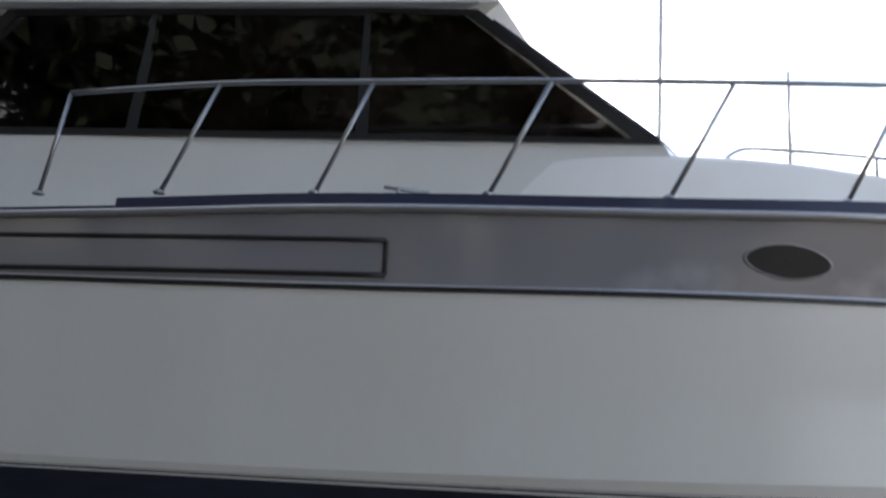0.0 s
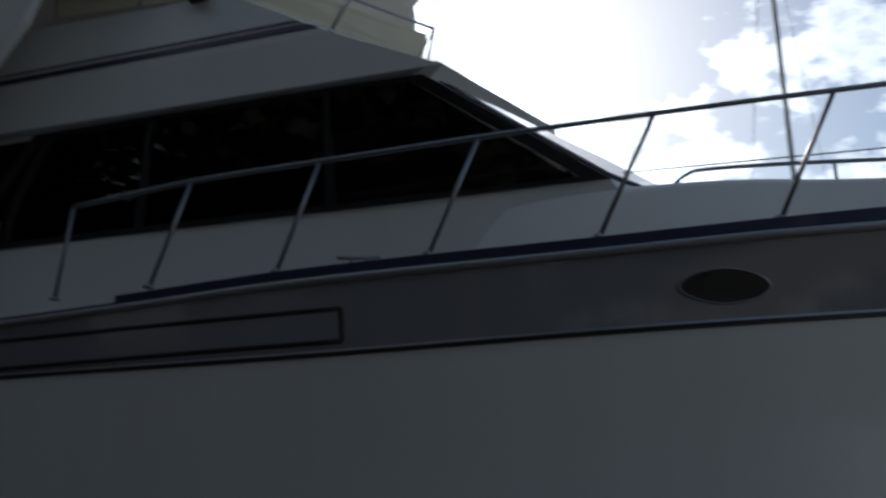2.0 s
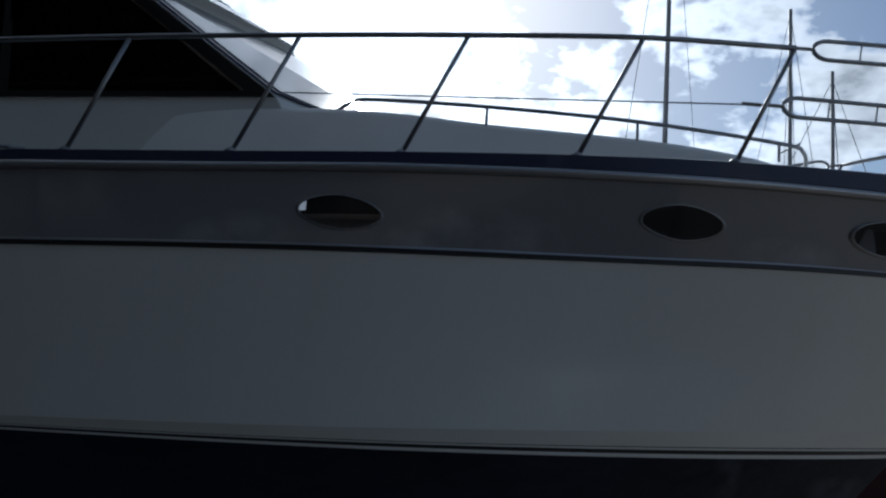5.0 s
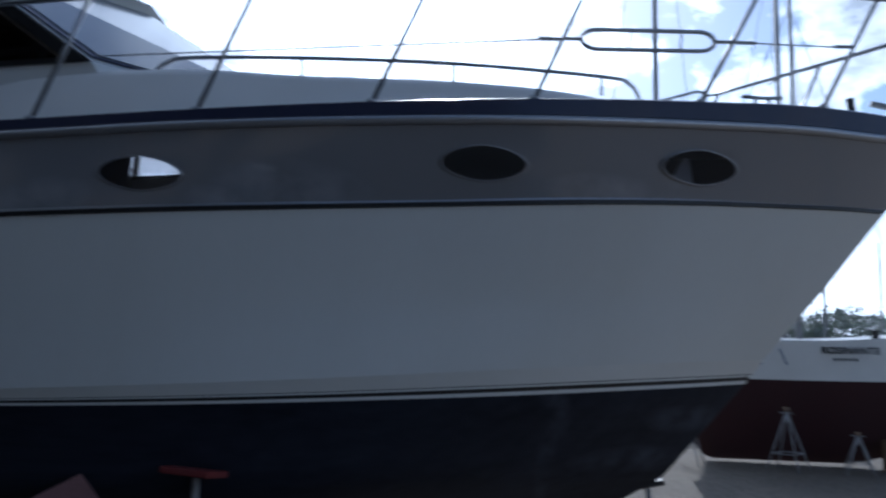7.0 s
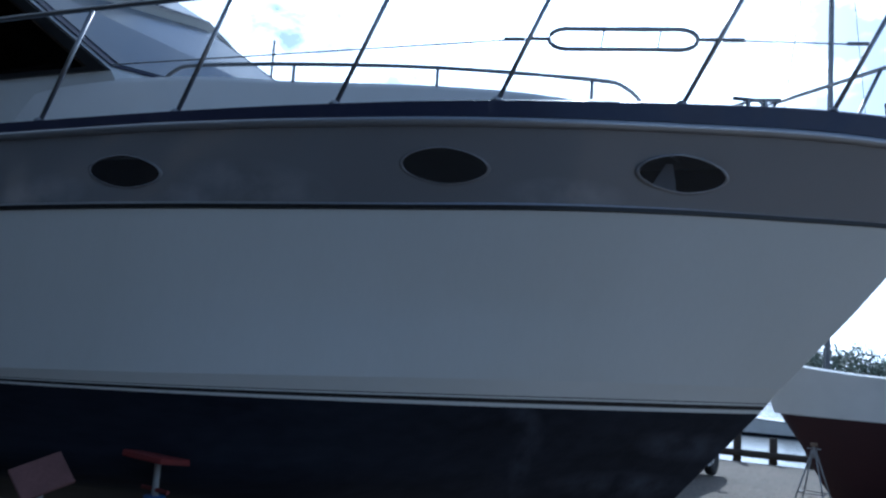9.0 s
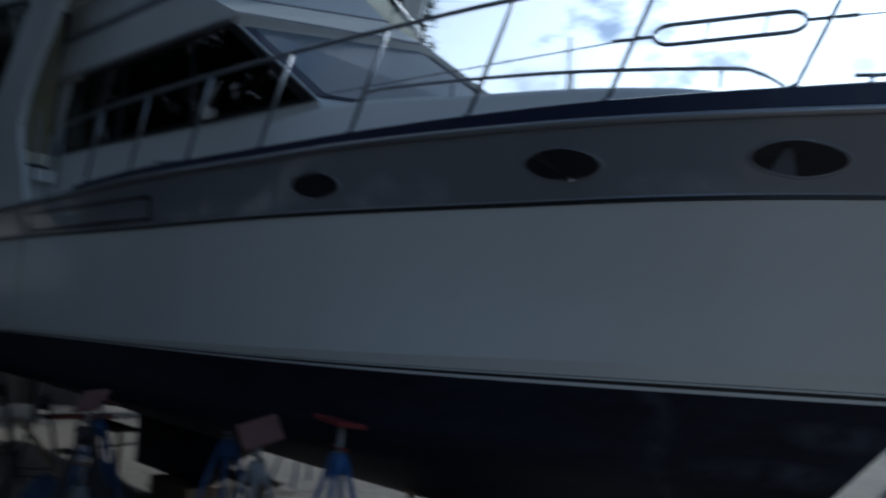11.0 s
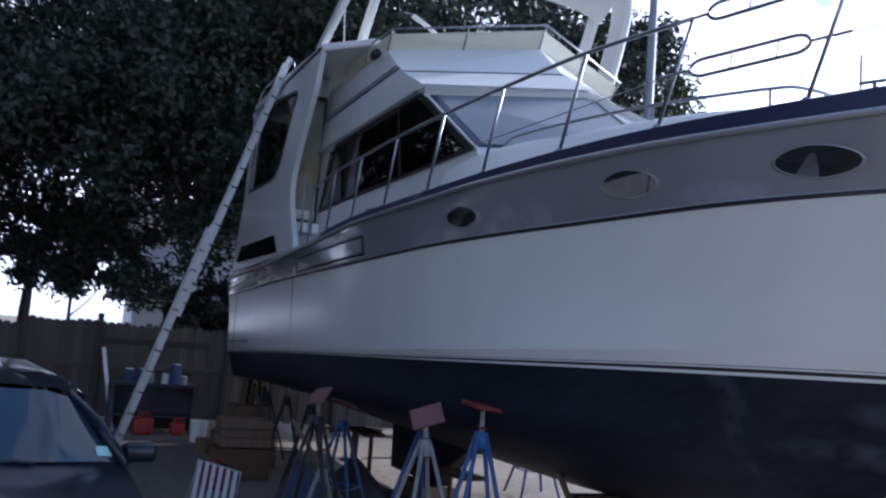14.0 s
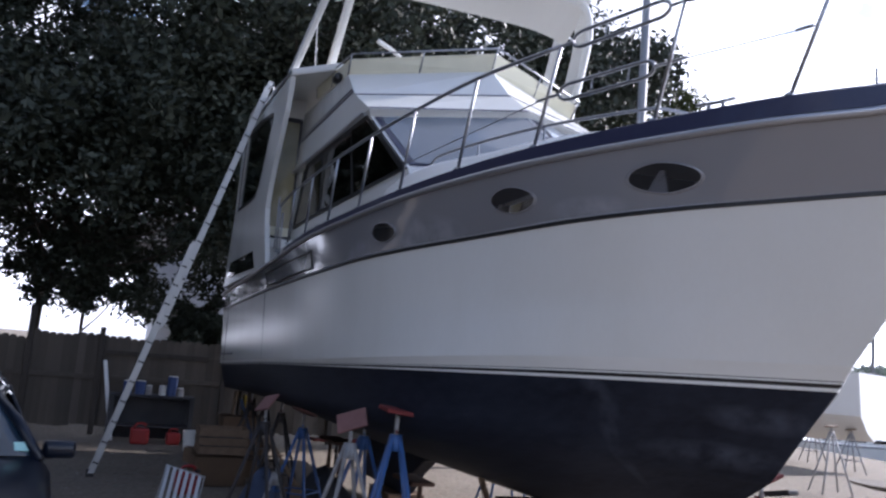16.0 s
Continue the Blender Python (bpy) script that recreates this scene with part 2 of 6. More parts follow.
def glass_mat(name, tint, gloss=0.02, ior=1.5, grey_sheen=0.0):
    """Tinted pane: what lies behind it, dimmed, under a mirror sheen that grows towards grazing."""
    m = bpy.data.materials.new(name)
    m.use_nodes = True
    n, l = m.node_tree.nodes, m.node_tree.links
    n.clear()
    out, mx = n.new("ShaderNodeOutputMaterial"), n.new("ShaderNodeMixShader")
    tr, gl, lw = n.new("ShaderNodeBsdfTransparent"), n.new("ShaderNodeBsdfGlossy"), n.new("ShaderNodeLayerWeight")
    lw.inputs["Blend"].default_value = 0.5
    pw, fr = n.new("ShaderNodeMath"), n.new("ShaderNodeMapRange")
    pw.operation, pw.inputs[1].default_value = "POWER", 5.0
    l.new(lw.outputs["Facing"], pw.inputs[0])
    l.new(pw.outputs[0], fr.inputs["Value"])
    tr.inputs["Color"].default_value = (*tint, 1)
    gl.inputs["Roughness"].default_value = gloss
    fr.inputs["To Min"].default_value = ((ior - 1) / (ior + 1)) ** 2
    l.new(fr.outputs["Result"], mx.inputs[0])
    see = tr.outputs["BSDF"]
    if grey_sheen:                                          # flat grey that stands in for reflections and glare on the pane
        df, hz = n.new("ShaderNodeBsdfDiffuse"), n.new("ShaderNodeMixShader")
        df.inputs["Color"].default_value, hz.inputs[0].default_value = (0.30, 0.31, 0.35, 1), grey_sheen
        l.new(see, hz.inputs[1])
        l.new(df.outputs["BSDF"], hz.inputs[2])
        see = hz.outputs["Shader"]
    l.new(see, mx.inputs[1])
    l.new(gl.outputs["BSDF"], mx.inputs[2])
    l.new(mx.outputs["Shader"], out.inputs["Surface"])
    return m


M["port_glass"] = glass_mat("port_glass", (0.42, 0.42, 0.45), 0.03, 1.36, 0.07)
M["clear_glass"] = glass_mat("clear_glass", (0.85, 0.86, 0.86))
M["saloon_glass"] = glass_mat("saloon_glass", (0.24, 0.22, 0.22), 0.02, 1.5)
M["wing_glass"] = glass_mat("wing_glass", (0.40, 0.42, 0.44), 0.02)


def leaf_mat(name, a, b):
    m = mat(name, a, 0.55, stain=0.7, stain_scale=0.9, color2=b, grain=0.5, grain_scale=9)
    m.node_tree.nodes["Principled BSDF"].inputs["Specular IOR Level"].default_value = 0.25
    return m


M["leaf_dark"] = leaf_mat("leaf_dark", (0.050, 0.058, 0.039), (0.024, 0.030, 0.022))
M["leaf_light"] = leaf_mat("leaf_light", (0.085, 0.095, 0.032), (0.035, 0.045, 0.016))
# the haze of distance is mixed into this pale leaf colour
M["leaf_hazed"] = leaf_mat("leaf_hazed", (0.27, 0.30, 0.24), (0.19, 0.22, 0.18))


def ground_mat():
    """Sandy gravel: packed sand, small stones, darker damp patches."""
    m = mat("gravel", (0.182, 0.152, 0.116), 0.95, stain=0.65, stain_scale=0.28, grain=0.7, grain_scale=22, color2=(0.088, 0.076, 0.060), bump=0.6, bump_scale=26)
    n, l = m.node_tree.nodes, m.node_tree.links
    b = n["Principled BSDF"]
    v = n.new("ShaderNodeTexVoronoi")
    v.inputs["Scale"].default_value = 19.0
    co = n.new("ShaderNodeTexCoord")
    l.new(co.outputs["Object"], v.inputs["Vector"])
    old = b.inputs["Base Color"].links[0].from_socket
    mx = n.new("ShaderNodeMix")
    mx.data_type, mx.blend_type = "RGBA", "OVERLAY"
    mx.inputs["Factor"].default_value = 0.4
    hs = n.new("ShaderNodeHueSaturation")            # stones differ in tone, hardly in hue
    hs.inputs["Saturation"].default_value = 0.12
    l.new(v.outputs["Color"], hs.inputs["Color"])
    l.new(old, mx.inputs[6])
    l.new(hs.outputs["Color"], mx.inputs[7])
    l.new(mx.outputs[2], b.inputs["Base Color"])
    return m


M["gravel"] = ground_mat()


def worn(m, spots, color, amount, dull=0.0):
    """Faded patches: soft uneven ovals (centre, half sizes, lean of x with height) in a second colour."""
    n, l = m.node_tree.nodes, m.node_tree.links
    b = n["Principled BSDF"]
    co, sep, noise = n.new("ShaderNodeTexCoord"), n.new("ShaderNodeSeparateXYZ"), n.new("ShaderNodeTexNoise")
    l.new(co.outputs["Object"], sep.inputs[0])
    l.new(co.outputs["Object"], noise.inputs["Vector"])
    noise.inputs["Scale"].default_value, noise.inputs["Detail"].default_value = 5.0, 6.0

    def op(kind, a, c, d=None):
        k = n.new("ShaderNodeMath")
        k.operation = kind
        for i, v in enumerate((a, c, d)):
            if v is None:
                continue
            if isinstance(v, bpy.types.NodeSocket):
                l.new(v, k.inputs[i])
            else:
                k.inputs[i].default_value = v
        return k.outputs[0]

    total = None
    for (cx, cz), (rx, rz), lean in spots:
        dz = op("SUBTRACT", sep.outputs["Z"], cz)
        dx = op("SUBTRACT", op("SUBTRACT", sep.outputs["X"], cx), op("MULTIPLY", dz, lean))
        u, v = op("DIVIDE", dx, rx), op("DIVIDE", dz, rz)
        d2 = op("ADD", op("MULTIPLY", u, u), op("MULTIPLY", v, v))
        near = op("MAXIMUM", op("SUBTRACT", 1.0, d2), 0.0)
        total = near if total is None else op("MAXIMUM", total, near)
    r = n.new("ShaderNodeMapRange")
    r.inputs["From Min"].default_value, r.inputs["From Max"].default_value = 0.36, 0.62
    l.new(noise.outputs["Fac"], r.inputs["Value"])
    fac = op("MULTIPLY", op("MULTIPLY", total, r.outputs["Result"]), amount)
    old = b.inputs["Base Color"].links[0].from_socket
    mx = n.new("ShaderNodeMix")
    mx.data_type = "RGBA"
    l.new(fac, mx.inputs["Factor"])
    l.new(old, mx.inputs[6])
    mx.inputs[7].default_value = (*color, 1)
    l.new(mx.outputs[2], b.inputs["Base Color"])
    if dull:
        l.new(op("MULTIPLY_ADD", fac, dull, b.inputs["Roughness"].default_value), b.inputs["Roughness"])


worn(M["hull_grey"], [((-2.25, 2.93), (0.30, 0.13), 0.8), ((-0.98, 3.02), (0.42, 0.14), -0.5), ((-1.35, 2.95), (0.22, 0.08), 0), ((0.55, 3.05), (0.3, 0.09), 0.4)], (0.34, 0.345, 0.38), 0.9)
worn(M["bottom_paint"], [((0.26, 1.72), (0.055, 0.50), 0.22), ((0.30, 1.86), (0.10, 0.16), 0.1), ((1.05, 1.80), (0.30, 0.10), 0), ((0.75, 1.55), (0.45, 0.10), -0.3)], (0.085, 0.095, 0.125), 0.5)


# ---- building helpers ----
def mesh_of(name, verts, faces, material, smooth=False):
    me = bpy.data.meshes.new(name)
    me.from_pydata([tuple(v) for v in verts], [], faces)
    me.materials.append(material)
    if smooth:
        me.polygons.foreach_set("use_smooth", [True] * len(me.polygons))
    me.update()
    return me


def part(name, bm, material, parent=None, label="", smooth=False, fix=True):
    """Links a bmesh as one mesh object under a thing or a part."""
    me = bpy.data.meshes.new(name)
    if fix:
        bmesh.ops.recalc_face_normals(bm, faces=bm.faces[:])
    bm.to_mesh(me)
    bm.free()
    me.materials.append(material)
    if smooth:
        me.polygons.foreach_set("use_smooth", [True] * len(me.polygons))
    ob = new(name, me)
    if parent is not None:
        ob.parent = parent
        ob.matrix_parent_inverse = parent_world(parent).inverted()
    if label:
        ob["label"] = label
    return ob


def parent_world(ob):
    return ob.matrix_basis if ob.parent is None else Matrix.Identity(4)


def thing(name, label, category, place=(0, 0, 0), group="", kind=""):
    e = new(name)
    e.empty_display_size = 0.2
    e.matrix_basis = Matrix.Translation(place)
    return tagged(e, label, category, group, kind)


def catmull(pts, n):
    """A smooth line through points, n steps a stretch."""
    p = [Vector(q) for q in pts]
    p = [2 * p[0] - p[1]] + p + [2 * p[-1] - p[-2]]
    out = []
    for i in range(1, len(p) - 2):
        for k in range(n):
            t = k / n
            out.append(0.5 * (2 * p[i] + (p[i + 1] - p[i - 1]) * t + (2 * p[i - 1] - 5 * p[i] + 4 * p[i + 1] - p[i + 2]) * t * t
                              + (3 * p[i] - p[i - 1] - 3 * p[i + 1] + p[i + 2]) * t ** 3))
    out.append(p[-2])
    return out


def curve1(keys):
    """A smooth function through (x, value) keys."""
    xs, vs = np.array([k[0] for k in keys], float), np.array([k[1] for k in keys], float)
    d = np.diff(vs) / np.diff(xs)
    s = np.r_[d[0], (d[1:] + d[:-1]) / 2, d[-1]]
    s[1:-1] = np.where(d[1:] * d[:-1] <= 0, 0, s[1:-1])

    def f(x):
        i = int(np.clip(np.searchsorted(xs, x) - 1, 0, len(xs) - 2))
        h = xs[i + 1] - xs[i]
        t = min(1.0, max(0.0, (x - xs[i]) / h))
        return float((1 + 2 * t) * (1 - t) ** 2 * vs[i] + t * (1 - t) ** 2 * h * s[i] + t * t * (3 - 2 * t) * vs[i + 1] + t * t * (t - 1) * h * s[i + 1])

    return f


def tube(bm, pts, r, sides=8, closed=False, r2=None):
    """A round bar along points."""
    pts = [Vector(p) for p in pts]
    rings = []
    n = len(pts)
    up = Vector((0.13, 0.21, 0.97))
    for i, p in enumerate(pts):
        a = pts[(i - 1) % n] if closed or i else p
        b = pts[(i + 1) % n] if closed or i < n - 1 else p
        d = (b - a).normalized()
        u = d.cross(up)
        if u.length < 1e-3:
            u = d.cross(Vector((1, 0, 0)))
        u.normalize()
        v = u.cross(d)
        rr = r if r2 is None else r + (r2 - r) * i / max(1, n - 1)
        rings.append([bm.verts.new(p + rr * (math.cos(k * 2 * math.pi / sides) * u + math.sin(k * 2 * math.pi / sides) * v)) for k in range(sides)])
    last = n if closed else n - 1
    for i in range(last):
        a, b = rings[i], rings[(i + 1) % n]
        for k in range(sides):
            bm.faces.new((a[k], a[(k + 1) % sides], b[(k + 1) % sides], b[k]))
    if not closed:
        bm.faces.new(rings[0][::-1])
        bm.faces.new(rings[-1])
    return bm


def bar(pts, r, sides=8, closed=False, r2=None):
    return tube(bmesh.new(), pts, r, sides, closed, r2)


def box(size, at=(0, 0, 0), bevel=0.0, m=None):
    bm = bmesh.new()
    bmesh.ops.create_cube(bm, size=1.0)
    bmesh.ops.scale(bm, vec=size, verts=bm.verts[:])
    if bevel:
        bmesh.ops.bevel(bm, geom=bm.edges[:], offset=bevel, segments=2, affect="EDGES", profile=0.5)
    if m is not None:
        bmesh.ops.transform(bm, matrix=m, verts=bm.verts[:])
    bmesh.ops.translate(bm, vec=at, verts=bm.verts[:])
    return bm


def prism(poly, offset, bm=None, bevel=0.0):
    """A plate: a polygon in space, thickened by a vector."""
    bm = bm or bmesh.new()
    o = Vector(offset)
    a = [bm.verts.new(Vector(p)) for p in poly]
    b = [bm.verts.new(Vector(p) + o) for p in poly]
    n = len(a)
    bm.faces.new(a)
    bm.faces.new(b[::-1])
    for i in range(n):
        bm.faces.new((a[i], b[i], b[(i + 1) % n], a[(i + 1) % n]))
    if bevel:
        bmesh.ops.recalc_face_normals(bm, faces=bm.faces[:])
        bmesh.ops.bevel(bm, geom=bm.edges[:], offset=bevel, segments=2, affect="EDGES", profile=0.5)
    return bm


def skin(rings, close_u=False, cap=False):
    """A skin over rows of points."""
    bm = bmesh.new()
    vs = [[bm.verts.new(Vector(p)) for p in r] for r in rings]
    for a, b in zip(vs[:-1], vs[1:]):
        n = len(a)
        for k in range(n if close_u else n - 1):
            q = (a[k], a[(k + 1) % n], b[(k + 1) % n], b[k])
            try:
                bm.faces.new(q)
            except ValueError:
                pass
    if cap:
        bm.faces.new(vs[0])
        bm.faces.new(vs[-1][::-1])
    bmesh.ops.remove_doubles(bm, verts=bm.verts[:], dist=1e-5)
    return bm


def lathe(profile, segs=14, at=(0, 0, 0), m=None):
    """A turned body from (radius, height) pairs."""
    rings = [[(r * math.cos(k * 2 * math.pi / segs), r * math.sin(k * 2 * math.pi / segs), z) for k in range(segs)] for r, z in profile]
    bm = skin(rings, close_u=True, cap=True)
    if m is not None:
        bmesh.ops.transform(bm, matrix=m, verts=bm.verts[:])
    bmesh.ops.translate(bm, vec=at, verts=bm.verts[:])
    return bm


# ---- the motor yacht ----
YC = 1.79                                             # its centre line; starboard faces -y
yacht = thing("motor_yacht", "large white motor yacht, grey band and navy bottom, on stands", "boat", (-4.5, YC, 0.0))


def pt(x, h, z, side=-1):
    return Vector((x, YC + side * h, z))


rail_z = curve1([(-11.9, 3.06), (-8, 3.13), (-5.16, 3.235), (-4.09, 3.292), (-2.29, 3.348), (-0.55, 3.434), (1.08, 3.524), (1.767, 3.571), (2.653, 3.60)])
def band_deep(x):
    """The depth of the rail band, which grows towards the bow."""
    return 0.09 + 0.06 * min(1.0, max(0.0, (x + 1.5) / 3.5)) - 0.06 * max(0.0, (x - 2.1) / 0.55)


LEVELS = {                                            # half breadth and height along the boat, each from the stern to the stem
    "top": (curve1([(-11.9, 2.0), (-9, 2.09), (-6, 2.125), (-4.09, 2.12), (-3.19, 2.085), (-2.29, 2.015), (-1.42, 1.91), (-0.55, 1.745), (0.242, 1.525), (1.08, 1.165), (1.767, 0.77), (2.3, 0.36), (2.653, 0)]),
            lambda x: rail_z(x) - band_deep(x), -11.9, 2.653),
    "stripe": (curve1([(-11.8, 1.97), (-6.3, 2.06), (-3.685, 2.045), (-1.9, 1.90), (-0.225, 1.47), (0.5, 1.235), (1.08, 0.93), (1.6, 0.56), (2.0, 0.26), (2.273, 0)]),
               curve1([(-11.8, 2.67), (-6.3, 2.78), (-3.685, 2.82), (0, 2.96), (2.273, 3.091)]), -11.8, 2.273),
    "flare": (curve1([(-11.6, 1.96), (-6.4, 2.035), (-3.6, 2.0), (-1.7, 1.82), (-0.1, 1.32), (0.6, 0.98), (1.2, 0.58), (1.6, 0.26), (1.9, 0)]),
              curve1([(-11.6, 2.2), (-6.4, 2.3), (0, 2.45), (1.9, 2.603)]), -11.6, 1.9),
    "knuckle": (curve1([(-11.5, 1.955), (-6.5, 2.012), (-3.5, 1.97), (-1.4, 1.765), (0, 1.235), (0.7, 0.77), (1.2, 0.33), (1.53, 0)]),
                curve1([(-11.5, 1.69), (-6.5, 1.85), (-3.5, 1.93), (-1.4, 2.02), (0.7, 2.135), (1.53, 2.165)]), -11.5, 1.53),
    "boot": (curve1([(-11.35, 1.95), (-6.5, 2.0), (-3.5, 1.945), (-1.4, 1.735), (0, 1.185), (0.7, 0.69), (1.1, 0.33), (1.41, 0)]),
             curve1([(-11.35, 1.628), (-6.49, 1.783), (-1.5, 1.905), (1.411, 2.003)]), -11.35, 1.41),
    "chine": (curve1([(-11.2, 1.86), (-6.5, 1.93), (-3.5, 1.88), (-1.4, 1.66), (-0.2, 1.02), (0.4, 0.5), (0.9, 0)]),
              curve1([(-11.2, 1.22), (-6.5, 1.37), (-3.5, 1.42), (-1.4, 1.47), (-0.2, 1.5), (0.4, 1.47), (0.9, 1.41)]), -11.2, 0.9),
    "belly": (curve1([(-11.2, 1.0), (-6.5, 1.02), (-3.5, 0.98), (-1.4, 0.82), (-0.2, 0.46), (0.4, 0.2), (0.88, 0)]),
              curve1([(-11.2, 1.12), (-6.5, 1.08), (-3.5, 1.05), (-1.4, 1.05), (-0.2, 1.14), (0.4, 1.25), (0.88, 1.40)]), -11.2, 0.88),
    "keel": (curve1([(-11.2, 0.07), (-1.4, 0.06), (0.4, 0.02), (0.86, 0)]),
             curve1([(-11.2, 1.02), (-8, 0.87), (-5, 0.80), (-1.7, 0.82), (-0.5, 0.905), (0, 0.985), (0.45, 1.155), (0.86, 1.385)]), -11.2, 0.86),
}


def level(name, u, side=-1):
    h, z, x0, x1 = LEVELS[name]
    x = x0 + (x1 - x0) * (1 - (1 - u) ** 1.6)
    return pt(x, h(x), z(x), side)


US = [i / 90 for i in range(91)]


def blend(a, b, f, side):
    return [level(a, u, side).lerp(level(b, u, side), f) for u in US]


def band_rows(rows):
    """Rows for both sides, as (level, level, share)."""
    bm = bmesh.new()
    for side in (-1, 1):
        vs = [[bm.verts.new(p) for p in blend(a, b, f, side)] for a, b, f in rows]
        for r, q in zip(vs[:-1], vs[1:]):
            for k in range(len(r) - 1):
                bm.faces.new((r[k], r[k + 1], q[k + 1], q[k]))
    bmesh.ops.remove_doubles(bm, verts=bm.verts[:], dist=1e-4)
    return bm


def steps(a, b, n, f0=0.0, f1=1.0):
    return [(a, b, f0 + (f1 - f0) * i / n) for i in range(n + 1)]


hull = part("hull", band_rows(steps("stripe", "flare", 5) + steps("flare", "knuckle", 5)[1:]), M["gelcoat"], yacht, "white gelcoat topsides", smooth=True)
part("lower_topside", band_rows(steps("knuckle", "boot", 3, 0, 0.555)), M["gelcoat_stained"], hull, smooth=True)
part("pin_stripe", band_rows(steps("knuckle", "boot", 1, 0.555, 0.585)), M["black"], hull, "thin dark pin stripe", smooth=True)
part("upper_boot_line", band_rows(steps("knuckle", "boot", 1, 0.585, 0.665)), M["gelcoat"], hull, smooth=True)
part("boot_stripe", band_rows(steps("knuckle", "boot", 1, 0.665, 0.81)), M["black"], hull, "black boot stripe", smooth=True)
part("boot_line", band_rows(steps("knuckle", "boot", 1, 0.81, 0.95)), M["gelcoat"], hull, "thin white boot line", smooth=True)
part("bottom", band_rows([("knuckle", "boot", 0.95)] + steps("boot", "chine", 4) + steps("chine", "belly", 3)[1:] + steps("belly", "keel", 3)[1:]), M["bottom_paint"], hull, "navy bottom paint with faded patches", smooth=True)
part("keel", prism([(-7.56, YC - 0.10, 0.97), (-7.50, YC - 0.10, 0.21), (-5.85, YC - 0.10, 0.21), (-5.45, YC - 0.10, 0.52), (-5.05, YC - 0.10, 0.74), (-4.3, YC - 0.10, 0.85), (-4.1, YC - 0.10, 0.97)], (0, 0.20, 0), bevel=0.025), M["bottom_paint"], hull, "deep keel fin before the stern")


def transom():
    names = ["top", "stripe", "flare", "knuckle", "boot", "chine", "belly", "keel"]
    s = [level(n, 0, -1) for n in names]
    p = [level(n, 0, 1) for n in names]
    bm = bmesh.new()
    a, b = [bm.verts.new(v) for v in s], [bm.verts.new(v) for v in p]
    for i in range(len(a) - 1):
        bm.faces.new((a[i], a[i + 1], b[i + 1], b[i]))
    return bm


part("transom", transom(), M["gelcoat"], hull)


def along(u0, u1, n, dh, dz, side=-1, base="top"):
    """A line beside the rail."""
    h, z, x0, x1 = LEVELS[base]
    out = []
    for i in range(n + 1):
        x = u0 + (u1 - u0) * i / n
        out.append(pt(x, max(0.0, h(x) + dh), z(x) + (dz * band_deep(x) / 0.09 if base == "top" and dz > 0.03 else dz), side))
    return out


def strip_solid(name, x0, x1, n, prof, material, base="top", label="", smooth=False):
    """A moulding of a given section (dh, dz) along each side."""
    for side in (-1, 1):
        bm = bmesh.new()
        lines = [along(x0, x1, n, dh, dz, side, base) for dh, dz in prof]
        vs = [[bm.verts.new(p) for p in ln] for ln in lines]
        m = len(vs)
        for a in range(m):
            r, q = vs[a], vs[(a + 1) % m]
            for k in range(n):
                bm.faces.new((r[k], r[k + 1], q[k + 1], q[k]))
        bm.faces.new([v[0] for v in vs])
        bm.faces.new([v[-1] for v in vs][::-1])
        part(name, bm, M[material], hull, label, smooth=smooth)


strip_solid("toe_rail", -5.16, 2.52, 110, [(0.012, 0.03), (0.006, 0.085), (-0.03, 0.095), (-0.06, 0.085), (-0.06, 0.03)], "navy_gloss", "top", "navy gloss toe rail")
strip_solid("aft_toe_rail", -11.85, -5.165, 60, [(0.012, 0.012), (0.008, 0.042), (-0.03, 0.048), (-0.06, 0.042), (-0.06, 0.012)], "navy_gloss", "top", "")
strip_solid("rub_strake", -11.9, 2.63, 140, [(0.0, -0.02), (0.026, -0.012), (0.034, 0.006), (0.026, 0.022), (0.0, 0.03)], "rub", "top", "pale metal rub strake", smooth=True)
strip_solid("stripe_line", -11.8, 2.26, 120, [(-0.004, -0.014), (0.012, -0.010), (0.012, 0.010), (-0.004, 0.014)], "black", "stripe", "black moulded line under the grey band")
strip_solid("stripe_cap", -11.8, 2.26, 120, [(-0.004, 0.015), (0.013, 0.012), (0.010, 0.024), (-0.004, 0.026)], "rub", "stripe", "")


def deck_skin():
    bm = bmesh.new()
    rows = []
    for i in range(91):
        x = -11.9 + (2.62 + 11.9) * i / 90
        h = LEVELS["top"][0](x)
        z = LEVELS["top"][1](x)
        rows.append([(x, YC + f * max(h - 0.02, 0.001), z + band_deep(x) - 0.055 + 0.10 * (1 - f * f)) for f in (-1, -0.75, -0.5, 0, 0.5, 0.75, 1)])
    bm = skin(rows)
    well = []
    for f in bm.faces:                                # the stair well and fore cabin under the deckhouse and trunk
        c = f.calc_center_median()
        if -6.5 < c.x < 0.1 and abs(c.y - YC) < (1.45 if c.x < -1.6 else 0.95):
            well.append(f)
    bmesh.ops.delete(bm, geom=well, context="FACES")
    return bm


part("deck", deck_skin(), M["gelcoat_deck"], hull, smooth=True)


# portholes: pointed ovals cut through the grey band
def side_frame(x, z):
    """A place on the starboard skin above the stripe, with the way along it and up it."""
    def at(xx, zz):
        h1, z1 = LEVELS["top"][0](xx), LEVELS["top"][1](xx)
        h0, z0 = LEVELS["stripe"][0](xx), LEVELS["stripe"][1](xx)
        f = (zz - z0) / (z1 - z0)
        return pt(xx, h0 + (h1 - h0) * f, zz)
    return at


